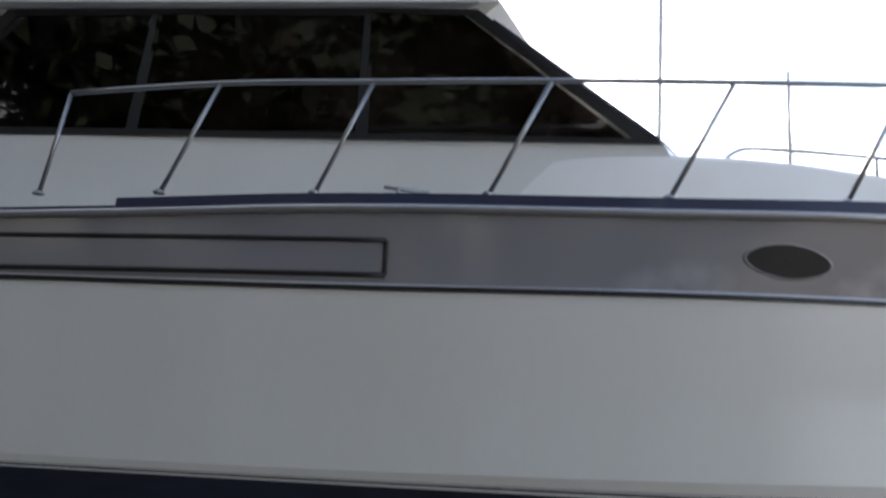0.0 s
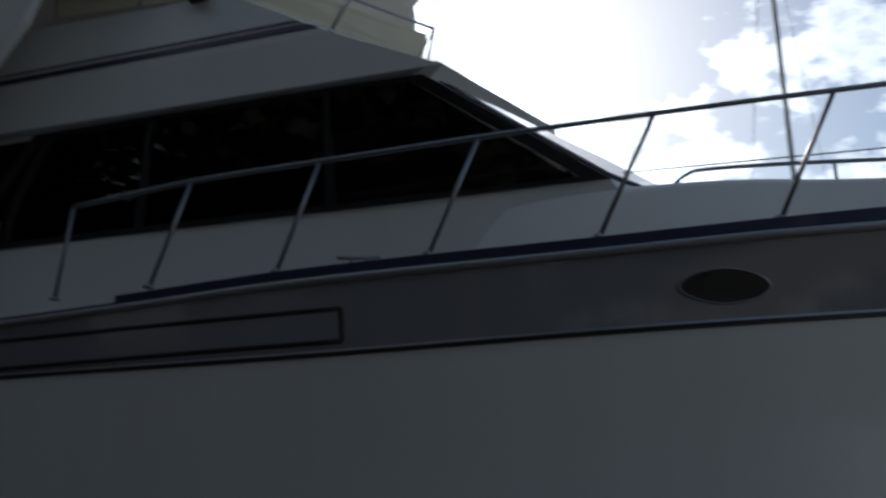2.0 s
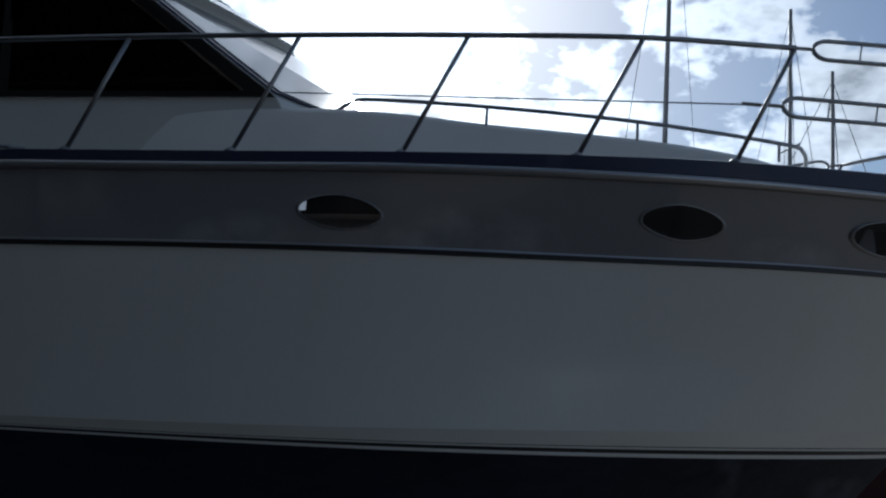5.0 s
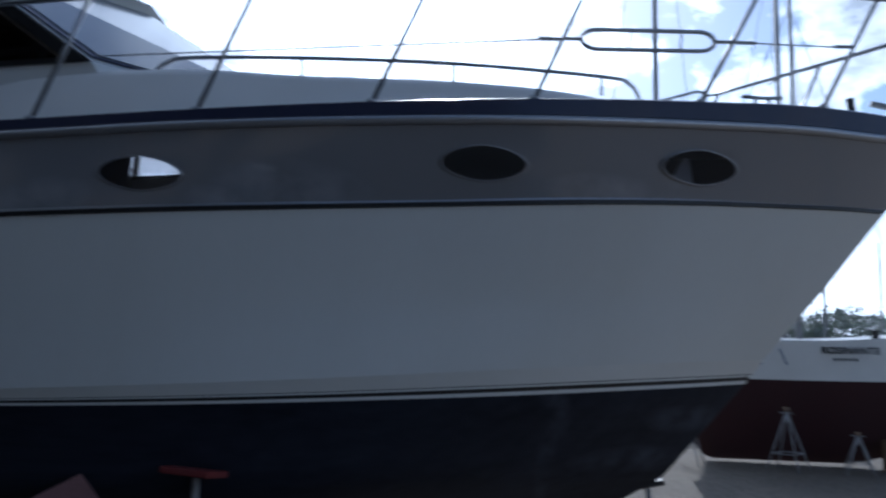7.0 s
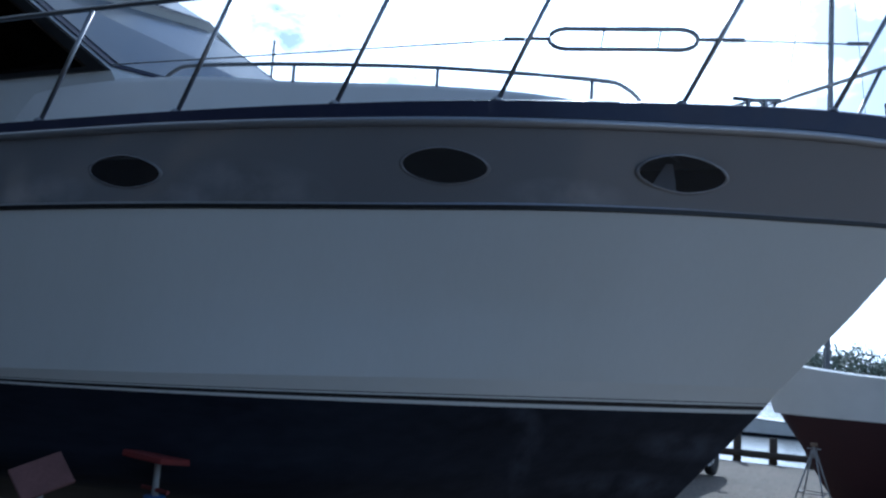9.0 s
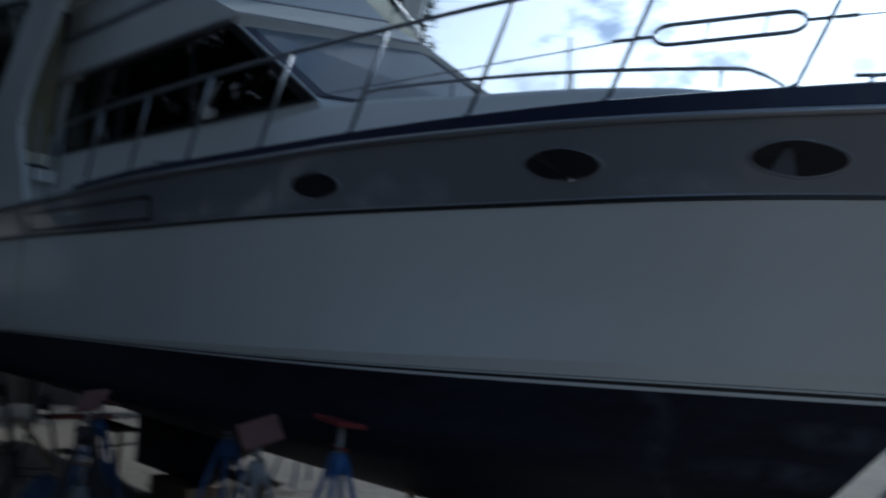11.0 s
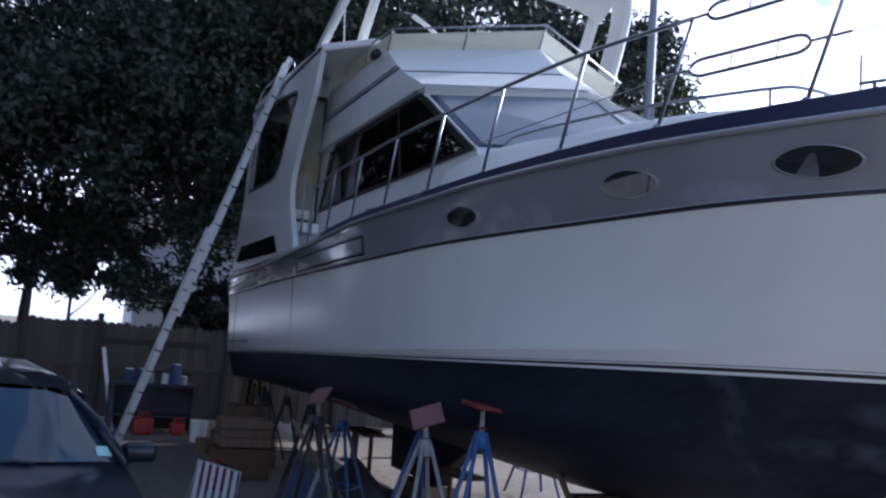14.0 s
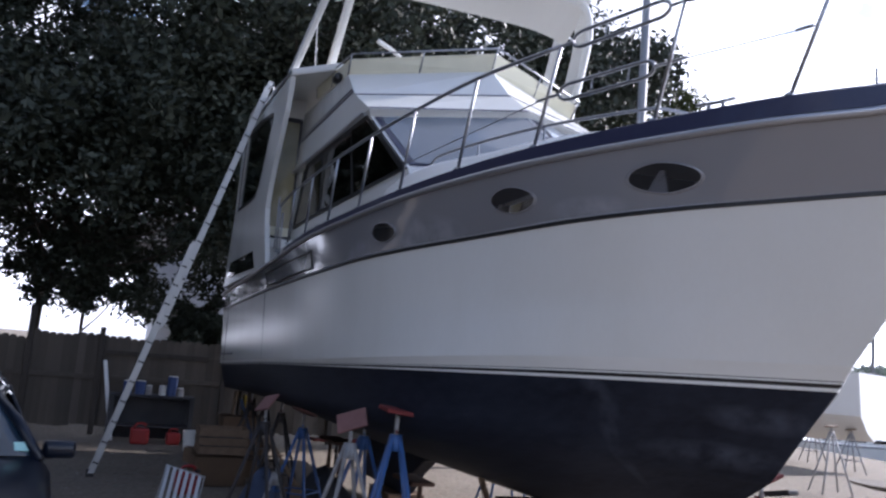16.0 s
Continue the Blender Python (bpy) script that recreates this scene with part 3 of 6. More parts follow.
def eye_ring(x0, x1, z0, z1, k, out, tall, n=28):
    """An outline of a pointed oval between two tips, k times its size, lifted off the skin."""
    xc, zc, rx = (x0 + x1) / 2, (z0 + z1) / 2, (x1 - x0) / 2
    ring = []
    for i in range(n):
        a = 2 * math.pi * i / n
        c, s = math.cos(a), math.sin(a)
        px = xc + k * rx * (abs(c) ** 0.92) * (1 if c > 0 else -1)
        pz = zc + (z1 - z0) / 2 * c + k * tall * s * (1 - 0.16 * abs(c))
        p = side_frame(px, pz)(px, pz)
        q = side_frame(px + 0.01, pz)(px + 0.01, pz)
        d = (q - p).normalized()
        nrm = Vector((d.y, -d.x, 0.12)).normalized()
        ring.append(p + nrm * out)
    return ring


EYES = [(-1.925, -1.490, 3.070, 3.060), (-0.228, 0.206, 3.147, 3.150), (0.872, 1.285, 3.181, 3.194)]


def grey_band(tall=0.088):
    """The band below the rail, with the portholes cut out of its starboard side."""
    bm = band_rows(steps("top", "stripe", 8))
    for x0, x1, z0, z1 in EYES:
        xc, zc, rx = (x0 + x1) / 2, (z0 + z1) / 2, (x1 - x0) / 2
        gone = [f for f in bm.faces if f.calc_center_median().y < YC
                and any(((v.co.x - xc) / (rx * 1.02)) ** 2 + ((v.co.z - zc) / (tall * 1.02)) ** 2 < 1 for v in f.verts)]
        rim = {e for f in gone for e in f.edges if any(g not in gone for g in e.link_faces)}
        bmesh.ops.delete(bm, geom=gone, context="FACES")
        ring = [bm.verts.new(p) for p in eye_ring(x0, x1, z0, z1, 0.97, 0.0, tall)]
        loop = [bm.edges.new((a, b)) for a, b in zip(ring, ring[1:] + ring[:1])]
        bmesh.ops.triangle_fill(bm, use_beauty=True, edges=list(rim) + loop)
    return bm


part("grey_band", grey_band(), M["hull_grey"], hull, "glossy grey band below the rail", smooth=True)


def porthole(x0, x1, z0, z1, tall=0.088, glass="port_glass", lift=0.004):
    rings = [eye_ring(x0, x1, z0, z1, 1.02, 0.0, tall), eye_ring(x0, x1, z0, z1, 1.01, 0.004 + lift, tall), eye_ring(x0, x1, z0, z1, 0.96, 0.005 + lift, tall), eye_ring(x0, x1, z0, z1, 0.935, 0.001 + lift, tall)]
    fr = part("porthole", skin(rings, close_u=True), M["hull_grey"], hull, "pointed oval porthole with slim frame", smooth=True)
    part("pane", skin([eye_ring(x0, x1, z0, z1, k, 0.002 + lift, tall) for k in (0.94, 0.6, 0.3, 0.0)], close_u=True), M[glass], fr, smooth=True)
    part("trim_ring", bar(eye_ring(x0, x1, z0, z1, 0.955, 0.005 + lift, tall), 0.0022, 6, closed=True), M["rub"], fr, smooth=True)
    return fr


porthole(*EYES[0])
porthole(*EYES[1])
ph = porthole(*EYES[2], lift=0.013)
part("curtain", prism([(0.93, 0.735, 3.115), (1.05, 0.80, 3.115), (1.045, 0.797, 3.17), (1.03, 0.79, 3.255), (1.0, 0.775, 3.255), (0.955, 0.75, 3.17)], (-0.006, 0.012, 0), bevel=0.002), M["plastic_white"], ph, "pale folded cloth behind the pane")
part("cabin_locker", prism([(0.42, 1.50, 2.95), (1.45, 1.50, 2.95), (1.78, 1.50, 3.06), (1.78, 1.50, 3.40), (0.42, 1.50, 3.40)], (0, 0.02, 0)), M["veneer"], hull, "dark veneered locker front")
part("cabin_partition", prism([(0.42, 0.66, 2.95), (0.42, 1.50, 2.95), (0.42, 1.50, 3.40), (0.42, 0.62, 3.36)], (-0.02, 0, 0)), M["veneer"], hull)


# engine-room vent frame
def vent():
    c = [(-6.305, 3.0), (-3.685, 3.059), (-3.685, 2.885), (-6.303, 2.832)]
    rim = bmesh.new()
    def off(x, z, o):
        p = side_frame(x, z)(x, z)
        return p + Vector((0, -o, 0))
    n = 16
    for (xa, za), (xb, zb) in zip(c, c[1:] + c[:1]):
        pts = [off(xa + (xb - xa) * i / n, za + (zb - za) * i / n, 0.006) for i in range(n + 1)]
        tube(rim, pts, 0.014, 6)
    v = part("vent", rim, M["black"], hull, "black-framed vent panel", smooth=True)
    face = skin([[off(c[0][0] + (c[1][0] - c[0][0]) * i / n, c[0][1] + (c[1][1] - c[0][1]) * i / n, 0.008) for i in range(n + 1)],
                 [off(c[3][0] + (c[2][0] - c[3][0]) * i / n, c[3][1] + (c[2][1] - c[3][1]) * i / n, 0.008) for i in range(n + 1)]])
    part("vent_panel", face, M["hull_grey"], v)


vent()
for x in (-6.55, -10.9):
    seam = []
    for i in range(9):
        f = i / 8
        a = pt(x, LEVELS["stripe"][0](x) + 0.001, LEVELS["stripe"][1](x))
        b = pt(x - 0.05, LEVELS["boot"][0](x) + 0.003, LEVELS["boot"][1](x))
        seam.append(a.lerp(b, f))
    part("hull_seam", bar(seam, 0.006, 5), M["black"], hull)
part("rub_bar", bar([pt(-11.2, 2.0, 1.83), pt(-9.4, 2.035, 1.87)], 0.014, 6), M["navy_gloss"], hull)

# side-deck trunk ahead of the windscreen
def trunk():
    edge = [(-3.45, 0.36, 3.70), (-2.9, 0.245, 3.73), (-2.4, 0.225, 3.745), (-1.9, 0.25, 3.745), (-1.5, 0.32, 3.74), (-1.08, 0.43, 3.725), (-0.24, 0.60, 3.70), (0.3, 0.78, 3.675), (0.62, 0.98, 3.65), (0.80, 1.25, 3.63), (0.86, 1.5, 3.62)]
    e = catmull(edge, 5)
    rows = []
    for p in e:
        x, y, z = p
        crown = 0.17 * max(0.0, min(1.0, (0.9 - x) / 2.2)) ** 0.7
        base = Vector((x + 0.12 * (1 if x > 0.5 else 0.2), y - 0.06 - (0.02 if x < 0.5 else 0.0), LEVELS["top"][1](min(x, 2.4)) + 0.03))
        row = [base, Vector((x + 0.02, y - 0.02, z - 0.05)), Vector((x, y + 0.03, z)), Vector((x - 0.01, y + (YC - y) * 0.35, z + crown * 0.55)), Vector((x - 0.02, YC, z + crown))]
        mirror = [Vector((q.x, 2 * YC - q.y, q.z)) for q in reversed(row[:-1])]
        rows.append(row + mirror)
    bm = skin(rows)
    inside = [f for f in bm.faces if f.calc_center_median().x < -2.25 and abs(f.calc_center_median().y - YC) < 1.4]
    bmesh.ops.delete(bm, geom=inside, context="FACES")
    return bm


part("foredeck_trunk", trunk(), M["gelcoat_deck"], yacht, "raised white foredeck trunk", smooth=True)

# deckhouse with a pointed front
AFT = -10.3
HOUSE = [  # side corner x, y, z; centre x, z; aft height
    (-1.95, 0.30, 3.25, -1.20, 3.25, 3.12),
    (-2.27, 0.238, 3.80, -1.55, 3.83, 3.70),
    (-3.31, 0.107, 4.54, -2.93, 4.74, 4.60),
    (-3.22, 0.065, 4.60, -2.88, 4.79, 4.66),
    (-4.00, 0.085, 4.97, -3.45, 5.13, 5.02),
    (-4.87, 0.19, 5.485, -4.03, 5.60, 5.56),
]


def house():
    rows = []
    for x, y, z, xc, zc, za in HOUSE:
        ya = min(y, 0.12) if z > 4.55 else 0.12
        mid = 14
        left = [Vector((AFT + (x - AFT) * i / mid, ya + (y - ya) * max(0, i / mid - 0.55) / 0.45, za + (z - za) * i / mid)) for i in range(mid + 1)]
        if len(rows) in (1, 2):                       # the aft end of the window opening
            left[6].x = -7.05 if len(rows) == 1 else -6.76
        row = left + [Vector((xc, YC, zc))] + [Vector((p.x, 2 * YC - p.y, p.z)) for p in reversed(left)]
        rows.append(row)
    bm = bmesh.new()
    vs = [[bm.verts.new(p) for p in r] for r in rows]
    n = len(vs[0])
    for i in range(len(vs) - 1):
        for k in range(n - 1):
            if i == 1 and (6 <= k < 14 or n - 15 <= k < n - 7):
                continue                              # the long side windows
            if i == 0 and k in (14, n - 16):          # below the screen foot the front is open to the fore cabin
                a, b = vs[1][k], vs[1][k + 1]
                low = [bm.verts.new(q.co.lerp(p.co, 0.22)) for q, p in ((b, vs[0][k + 1]), (a, vs[0][k]))]
                bm.faces.new((a, b, *low))
                continue
            bm.faces.new((vs[i][k], vs[i][k + 1], vs[i + 1][k + 1], vs[i + 1][k]))
    return bm


deckhouse = part("deckhouse", house(), M["gelcoat"], yacht, "white deckhouse with pointed front and flybridge hood")


def hp(i, s):
    """A place on the V front at level i: s from 0 at the starboard corner to 1 at the centre."""
    x, y, z, xc, zc, _ = HOUSE[i]
    return Vector((x, y, z)).lerp(Vector((xc, YC, zc)), s)


def front_panel(i, j, s0, s1, f0, f1, out, side=-1):
    q = []
    for s, f in ((s0, f0), (s1, f0), (s1, f1), (s0, f1)):
        p = hp(i, s).lerp(hp(j, s), f)
        q.append(p)
    nrm = (q[1] - q[0]).cross(q[3] - q[0]).normalized()
    if nrm.x < 0:
        nrm = -nrm
    q = [p + nrm * out for p in q]
    if side > 0:
        q = [Vector((p.x, 2 * YC - p.y, p.z)) for p in q]
        nrm = Vector((nrm.x, -nrm.y, nrm.z))
    return q, nrm


for side in (-1, 1):
    q, nrm = front_panel(1, 2, 0.02, 0.985, 0.04, 0.97, 0.004, side)
    fr = part("windscreen", prism(q, nrm * 0.010), M["navy_gloss"], deckhouse, "raked windscreen half with dark surround")
    q, nrm = front_panel(1, 2, 0.055, 0.965, 0.06, 0.95, 0.016, side)
    part("pane", prism(q, nrm * 0.006), M["screen"], fr, "blue-grey screen cover")
    q, nrm = front_panel(4, 5, 0.0, 1.0, -0.02, 0.02, 0.003, side)
    part("hood_line", prism(q, nrm * 0.004), M["navy_gloss"], deckhouse)
    q, nrm = front_panel(3, 4, 0.0, 1.0, 0.02, 0.07, 0.003, side)
    part("hood_line", prism(q, nrm * 0.004), M["navy_gloss"], deckhouse)


def side_y(x, z):
    """The deckhouse side at a height and place along it."""
    for a, b in zip(HOUSE[:-1], HOUSE[1:]):
        def edge(r):
            ya = min(r[1], 0.12) if r[2] > 4.55 else 0.12
            t = (x - AFT) / (r[0] - AFT)
            return ya + (r[1] - ya) * max(0, t - 0.55) / 0.45, r[5] + (r[2] - r[5]) * t
        ya_, za_ = edge(a)
        yb_, zb_ = edge(b)
        if zb_ > za_ and za_ <= z <= zb_:
            return ya_ + (yb_ - ya_) * (z - za_) / (zb_ - za_)
    return 0.1


def side_plate(poly, out, thick, m, name, parent, label="", both=True):
    made = []
    for side in (-1, 1) if both else (-1,):
        q = [Vector((x, side_y(x, z) - out, z)) for x, z in poly]
        t = Vector((0, -thick, 0))
        if side > 0:
            q = [Vector((p.x, 2 * YC - p.y, p.z)) for p in q]
            t = -t
        made.append(part(name, prism(q, t), m, parent, label))
    return made


OUTER = [(-7.05, 3.755), (-5.4, 3.765), (-4.0, 3.775), (-2.285, 3.80), (-3.355, 4.56), (-5.0, 4.585), (-6.36, 4.595)]
CUTS = [(-6.98, -6.36), (-5.42, -5.36), (-4.0, -4.0), (-2.42, -3.46)]


def flank(x, z, out, side):
    p = Vector((x, side_y(x, z) - out, z))
    return p if side < 0 else Vector((p.x, 2 * YC - p.y, p.z))


def window_frame(side):
    """The black frame: a rim round the long opening and two uprights."""
    bm = bmesh.new()
    t = Vector((0, side * 0.014, 0))
    uprights = []
    inner = [(-6.94, 3.795), (-5.4, 3.803), (-4.0, 3.812), (-2.44, 3.825), (-3.42, 4.53), (-5.0, 4.545), (-6.32, 4.553)]
    for k in range(len(OUTER)):
        m = (k + 1) % len(OUTER)
        prism([flank(*OUTER[k], 0.006, side), flank(*OUTER[m], 0.006, side), flank(*inner[m], 0.006, side), flank(*inner[k], 0.006, side)], t, bm)
    bmesh.ops.remove_doubles(bm, verts=bm.verts[:], dist=1e-4)
    for b0, t0 in CUTS[1:3]:
        uprights.append(prism([flank(b0 - 0.035, 3.80, 0.006, side), flank(b0 + 0.035, 3.80, 0.006, side), flank(t0 + 0.03, 4.55, 0.006, side), flank(t0 - 0.03, 4.55, 0.006, side)], t))
    return bm, uprights


def blind(x0, x1, z0, z1):
    """A let-down blind of thin tilted slats behind a port pane."""
    bm = bmesh.new()
    z = z0
    while z < z1:
        y = 2 * YC - side_y((x0 + x1) / 2, z) - 0.05
        prism([(x0, y - 0.011, z + 0.001), (x1, y - 0.011, z + 0.001), (x1, y + 0.011, z - 0.001), (x0, y + 0.011, z - 0.001)], (0, 0, 0.0015), bm)
        z += 0.028
    return bm


for side in (-1, 1):
    bm, uprights = window_frame(side)
    fr = part("side_window", bm, M["black"], deckhouse, "long black-framed side window")
    for u in uprights:
        part("upright", u, M["black"], fr)
    for (b0, t0), (b1, t1) in zip(CUTS[:-1], CUTS[1:]):
        q = [flank(b0 + 0.02, 3.785, 0.010, side), flank(b1 - 0.02, 3.80, 0.010, side), flank(t1 - 0.01, 4.555, 0.010, side), flank(t0 + 0.01, 4.575, 0.010, side)]
        pane = part("pane", prism(q, (0, side * 0.001, 0)), M["saloon_glass" if side < 0 else "clear_glass"], fr, "dark tinted side glass" if side < 0 else "")
        pane.visible_shadow = side < 0
    if side > 0:
        part("blind", blind(-5.30, -4.06, 3.83, 4.53), M["plastic_white"], fr, "white slatted blind")
        part("blind", blind(-3.94, -3.44, 3.83, 4.53), M["plastic_white"], fr, "white slatted blind")

# inside: a cabin bulkhead, the saloon floor and a mullion of drawn curtain
part("cabin_bulkhead", prism([(-2.56, y, z) for y, z in ((0.02, 2.6), (1.08, 2.6), (1.08, 3.95), (0.40, 3.95), (0.34, 3.28), (0.02, 3.22))], (0.03, 0, 0)), M["veneer"], yacht, "dark veneered cabin bulkhead")
part("saloon_floor", box((3.4, 3.0, 0.03), (-5.2, YC, 3.40)), M["veneer"], yacht)
part("saloon_bulkhead", box((0.04, 3.1, 1.25), (-6.98, YC, 4.03)), M["veneer"], yacht)
# the corner triangle is added only to keep bright sky out of porthole 1
part("corner_blocker", prism([(-2.32, 3.30, 3.79), (-3.22, 3.33, 3.79), (-3.22, 3.33, 4.46)], (0, -0.012, 0)), M["veneer"], yacht, "dark triangle added to block the sky behind the forward corner")
part("headliner", prism([(-6.96, 0.22, 4.63), (-3.36, 0.24, 4.60), (-3.05, YC, 4.68), (-3.36, 2 * YC - 0.24, 4.60), (-6.96, 2 * YC - 0.22, 4.63)], (0, 0, 0.015)), M["veneer"], yacht, "dark panelled saloon ceiling")
part("saloon_curtain", box((0.12, 0.03, 0.72), (-4.55, 0.30, 4.18), 0.012), M["veneer_pale"], yacht, "narrow drawn curtain inside the side window")
side_plate([(-9.9, 4.60), (-3.42, 4.555), (-3.34, 4.575), (-9.9, 4.64)], 0.045, 0.02, M["rub"], "brow_trim", deckhouse)
side_plate([(-9.9, 5.055), (-4.08, 5.03), (-4.2, 5.08), (-9.9, 5.10)], 0.004, 0.008, M["navy_gloss"], "side_stripe", deckhouse)
side_plate([(-9.9, 5.12), (-4.24, 5.105), (-4.29, 5.125), (-9.9, 5.142)], 0.004, 0.008, M["navy_gloss"], "side_stripe", deckhouse)

# flybridge screen, rail and lamp
S5 = Vector((-4.87, 0.19, 5.485))
C5 = Vector((-4.03, YC, 5.60))
A5 = Vector((-6.35, 0.13, 5.56))


def mir(p):
    return Vector((p.x, 2 * YC - p.y, p.z))


line = [A5, S5, C5, mir(S5), mir(A5)]
tops = [A5 + Vector((0.0, -0.02, 0.16)), S5 + Vector((0.12, -0.02, 0.165)), C5 + Vector((0.08, 0, 0.21)), mir(S5) + Vector((0.12, 0.02, 0.165)), mir(A5) + Vector((0.0, 0.02, 0.16))]
for k in range(4):
    t = (line[k + 1] - line[k]).cross(Vector((0, 0, 1))).normalized() * 0.012
    part("bridge_screen", prism([line[k], line[k + 1], tops[k + 1], tops[k]], -t), M["cream"], deckhouse, "low cream flybridge screen")
rails = [p + Vector((0.06, 0, 0.045)) for p in tops]
rails[0] = tops[0] + Vector((0, 0, 0.04))
rails[4] = tops[4] + Vector((0, 0, 0.04))
brail = part("bridge_rail", bar(rails, 0.013, 8), M["chrome"], deckhouse, "thin chrome rail over the screen", smooth=True)
for k in range(4):
    for f in (0.0, 0.5):
        a = line[k].lerp(line[k + 1], f)
        b = rails[k].lerp(rails[k + 1], f)
        part("rail_post", bar([a, b], 0.010, 6), M["chrome"], brail, smooth=True)
lampm = lathe([(0.0, -0.07), (0.05, -0.07), (0.06, 0.0), (0.055, 0.06), (0.0, 0.075)], 12, (-5.05, 0.10, 5.47), Matrix.Rotation(radians(80), 4, "Y"))
part("spot_lamp", lampm, M["black"], deckhouse, "small black spot lamp", smooth=True)
part("helm_lever", bar(catmull([(-5.5, 1.22, 5.60), (-5.5, 1.14, 5.98), (-5.5, 0.98, 6.13), (-5.5, 0.70, 6.26)], 4), 0.018, 8, r2=0.034), M["white_paint"], deckhouse, "white lever behind the bridge screen", smooth=True)

def holed_plate(outer, holes, offset):
    """A plate with openings through it."""
    bm = bmesh.new()
    edges = []
    for loop in [outer] + holes:
        vs = [bm.verts.new(Vector(p)) for p in loop]
        edges += [bm.edges.new((a, b)) for a, b in zip(vs, vs[1:] + vs[:1])]
    bmesh.ops.triangle_fill(bm, use_beauty=True, edges=edges)
    ext = bmesh.ops.extrude_face_region(bm, geom=bm.faces[:])
    bmesh.ops.translate(bm, vec=offset, verts=[g for g in ext["geom"] if isinstance(g, bmesh.types.BMVert)])
    return bm


# aft wing with the side-deck opening
for side in (-1, 1):
    def w(x, z, dy=0.0):
        return Vector((x, (-0.33 + dy) if side < 0 else (2 * YC + 0.33 - dy), z))
    wing_pts = [(-5.97, 5.78), (-6.17, 5.26), (-6.46, 4.91), (-6.73, 4.58), (-6.91, 4.26), (-6.97, 4.0), (-6.87, 3.74), (-6.62, 3.38), (-6.46, 3.12), (-10.9, 3.05), (-10.75, 3.62), (-10.5, 4.2), (-10.35, 5.98), (-8.1, 5.93)]
    t = Vector((0, 0.07 if side < 0 else -0.07, 0))
    win = [(-10.1, 4.37), (-8.5, 4.32), (-8.12, 4.34), (-7.85, 4.47), (-7.58, 4.80), (-7.27, 5.20), (-7.10, 5.36), (-7.14, 5.46), (-7.3, 5.50), (-8.4, 5.65), (-9.9, 5.74)]
    c = Vector((sum(x for x, z in win) / len(win), 0, sum(z for x, z in win) / len(win)))
    def shrunk(k, l):
        return [(c.x + (x - c.x) * k, c.z + (z - c.z) * l) for x, z in win]
    wing = part("aft_wing", holed_plate([w(x, z) for x, z in wing_pts], [[w(x, z) for x, z in shrunk(0.97, 0.95)]], t), M["gelcoat"], yacht, "white aft wing panel with dark windows")
    f = part("wing_window", holed_plate([w(x, z, -0.004) for x, z in win], [[w(x, z, -0.004) for x, z in shrunk(0.95, 0.92)]], t * 0.06), M["black"], wing)
    pane = part("pane", prism([w(x, z, 0.03) for x, z in shrunk(0.97, 0.95)], t * 0.02), M["wing_glass"], f, "smoky clear pane")
    pane.visible_shadow = False
    low = [(-10.6, 3.20), (-7.42, 3.16), (-7.72, 3.44), (-10.2, 3.46)]
    part("lower_window", prism([w(x, z, -0.006) for x, z in low], t * 0.06), M["tint"], wing)
slab = [(-5.98, -0.33), (-5.35, 0.15), (-5.35, 2 * YC - 0.15), (-5.98, 2 * YC + 0.33), (-10.5, 2 * YC + 0.33), (-10.5, -0.33)]
part("bridge_deck", prism([(x, y, 5.80 + (-0.022) * (x + 6)) for x, y in slab], (0, 0, -0.10), bevel=0.02), M["gelcoat_deck"], yacht, "white flybridge deck overhang")
part("deck_edge_rail", bar(catmull([(-7.6, -0.31, 5.93), (-7.75, -0.31, 6.06), (-8.6, -0.31, 6.12), (-9.9, -0.31, 6.14), (-10.2, -0.31, 5.98)], 5), 0.013, 8), M["chrome"], yacht, "short chrome rail on the bridge deck", smooth=True)

# side-deck door across the passage under the overhang
for side in (-1, 1):
    def dw(y, z, x=-7.08):
        return Vector((x, y if side < 0 else 2 * YC - y, z))
    bulk = part("passage_bulkhead", prism([dw(-0.26, 3.20, -7.12), dw(0.13, 3.20, -7.12), dw(0.13, 5.72, -7.12), dw(-0.26, 5.72, -7.12)], (-0.06, 0, 0)), M["gelcoat"], yacht, "white bulkhead closing the side passage")
    door = part("side_door", prism([dw(-0.255, 3.58, -7.115), dw(0.10, 3.58, -7.115), dw(0.10, 5.42, -7.115), dw(-0.255, 5.42, -7.115)], (0.03, 0, 0)), M["black"], bulk, "narrow dark-framed side door")
    part("door_glass", prism([dw(-0.245, 3.70, -7.084), dw(0.062, 3.70, -7.084), dw(0.062, 5.35, -7.084), dw(-0.245, 5.35, -7.084)], (0.006, 0, 0)), M["door_glass"], door, "tan tinted door glass")
    part("kick_panel", prism([dw(-0.245, 3.63, -7.076), dw(0.062, 3.63, -7.076), dw(0.062, 3.76, -7.076), dw(-0.245, 3.76, -7.076)], (0.008, 0, 0)), M["cream"], door, "cream kick panel")
    part("passage_step", prism([dw(-0.27, 3.44, -7.08), dw(0.13, 3.44, -7.08), dw(0.13, 3.58, -7.08), dw(-0.27, 3.58, -7.08)], (0.10, 0, 0), bevel=0.012), M["gelcoat_deck"], bulk)
for x, z0, z1 in ((-6.75, 3.40, 4.15), (-6.35, 3.16, 3.86), (-7.35, 3.5, 4.7)):
    part("grab_post", bar([(x, -0.18, z0), (x + 0.02, -0.18, z1)], 0.013, 6), M["chrome"], yacht, smooth=True)

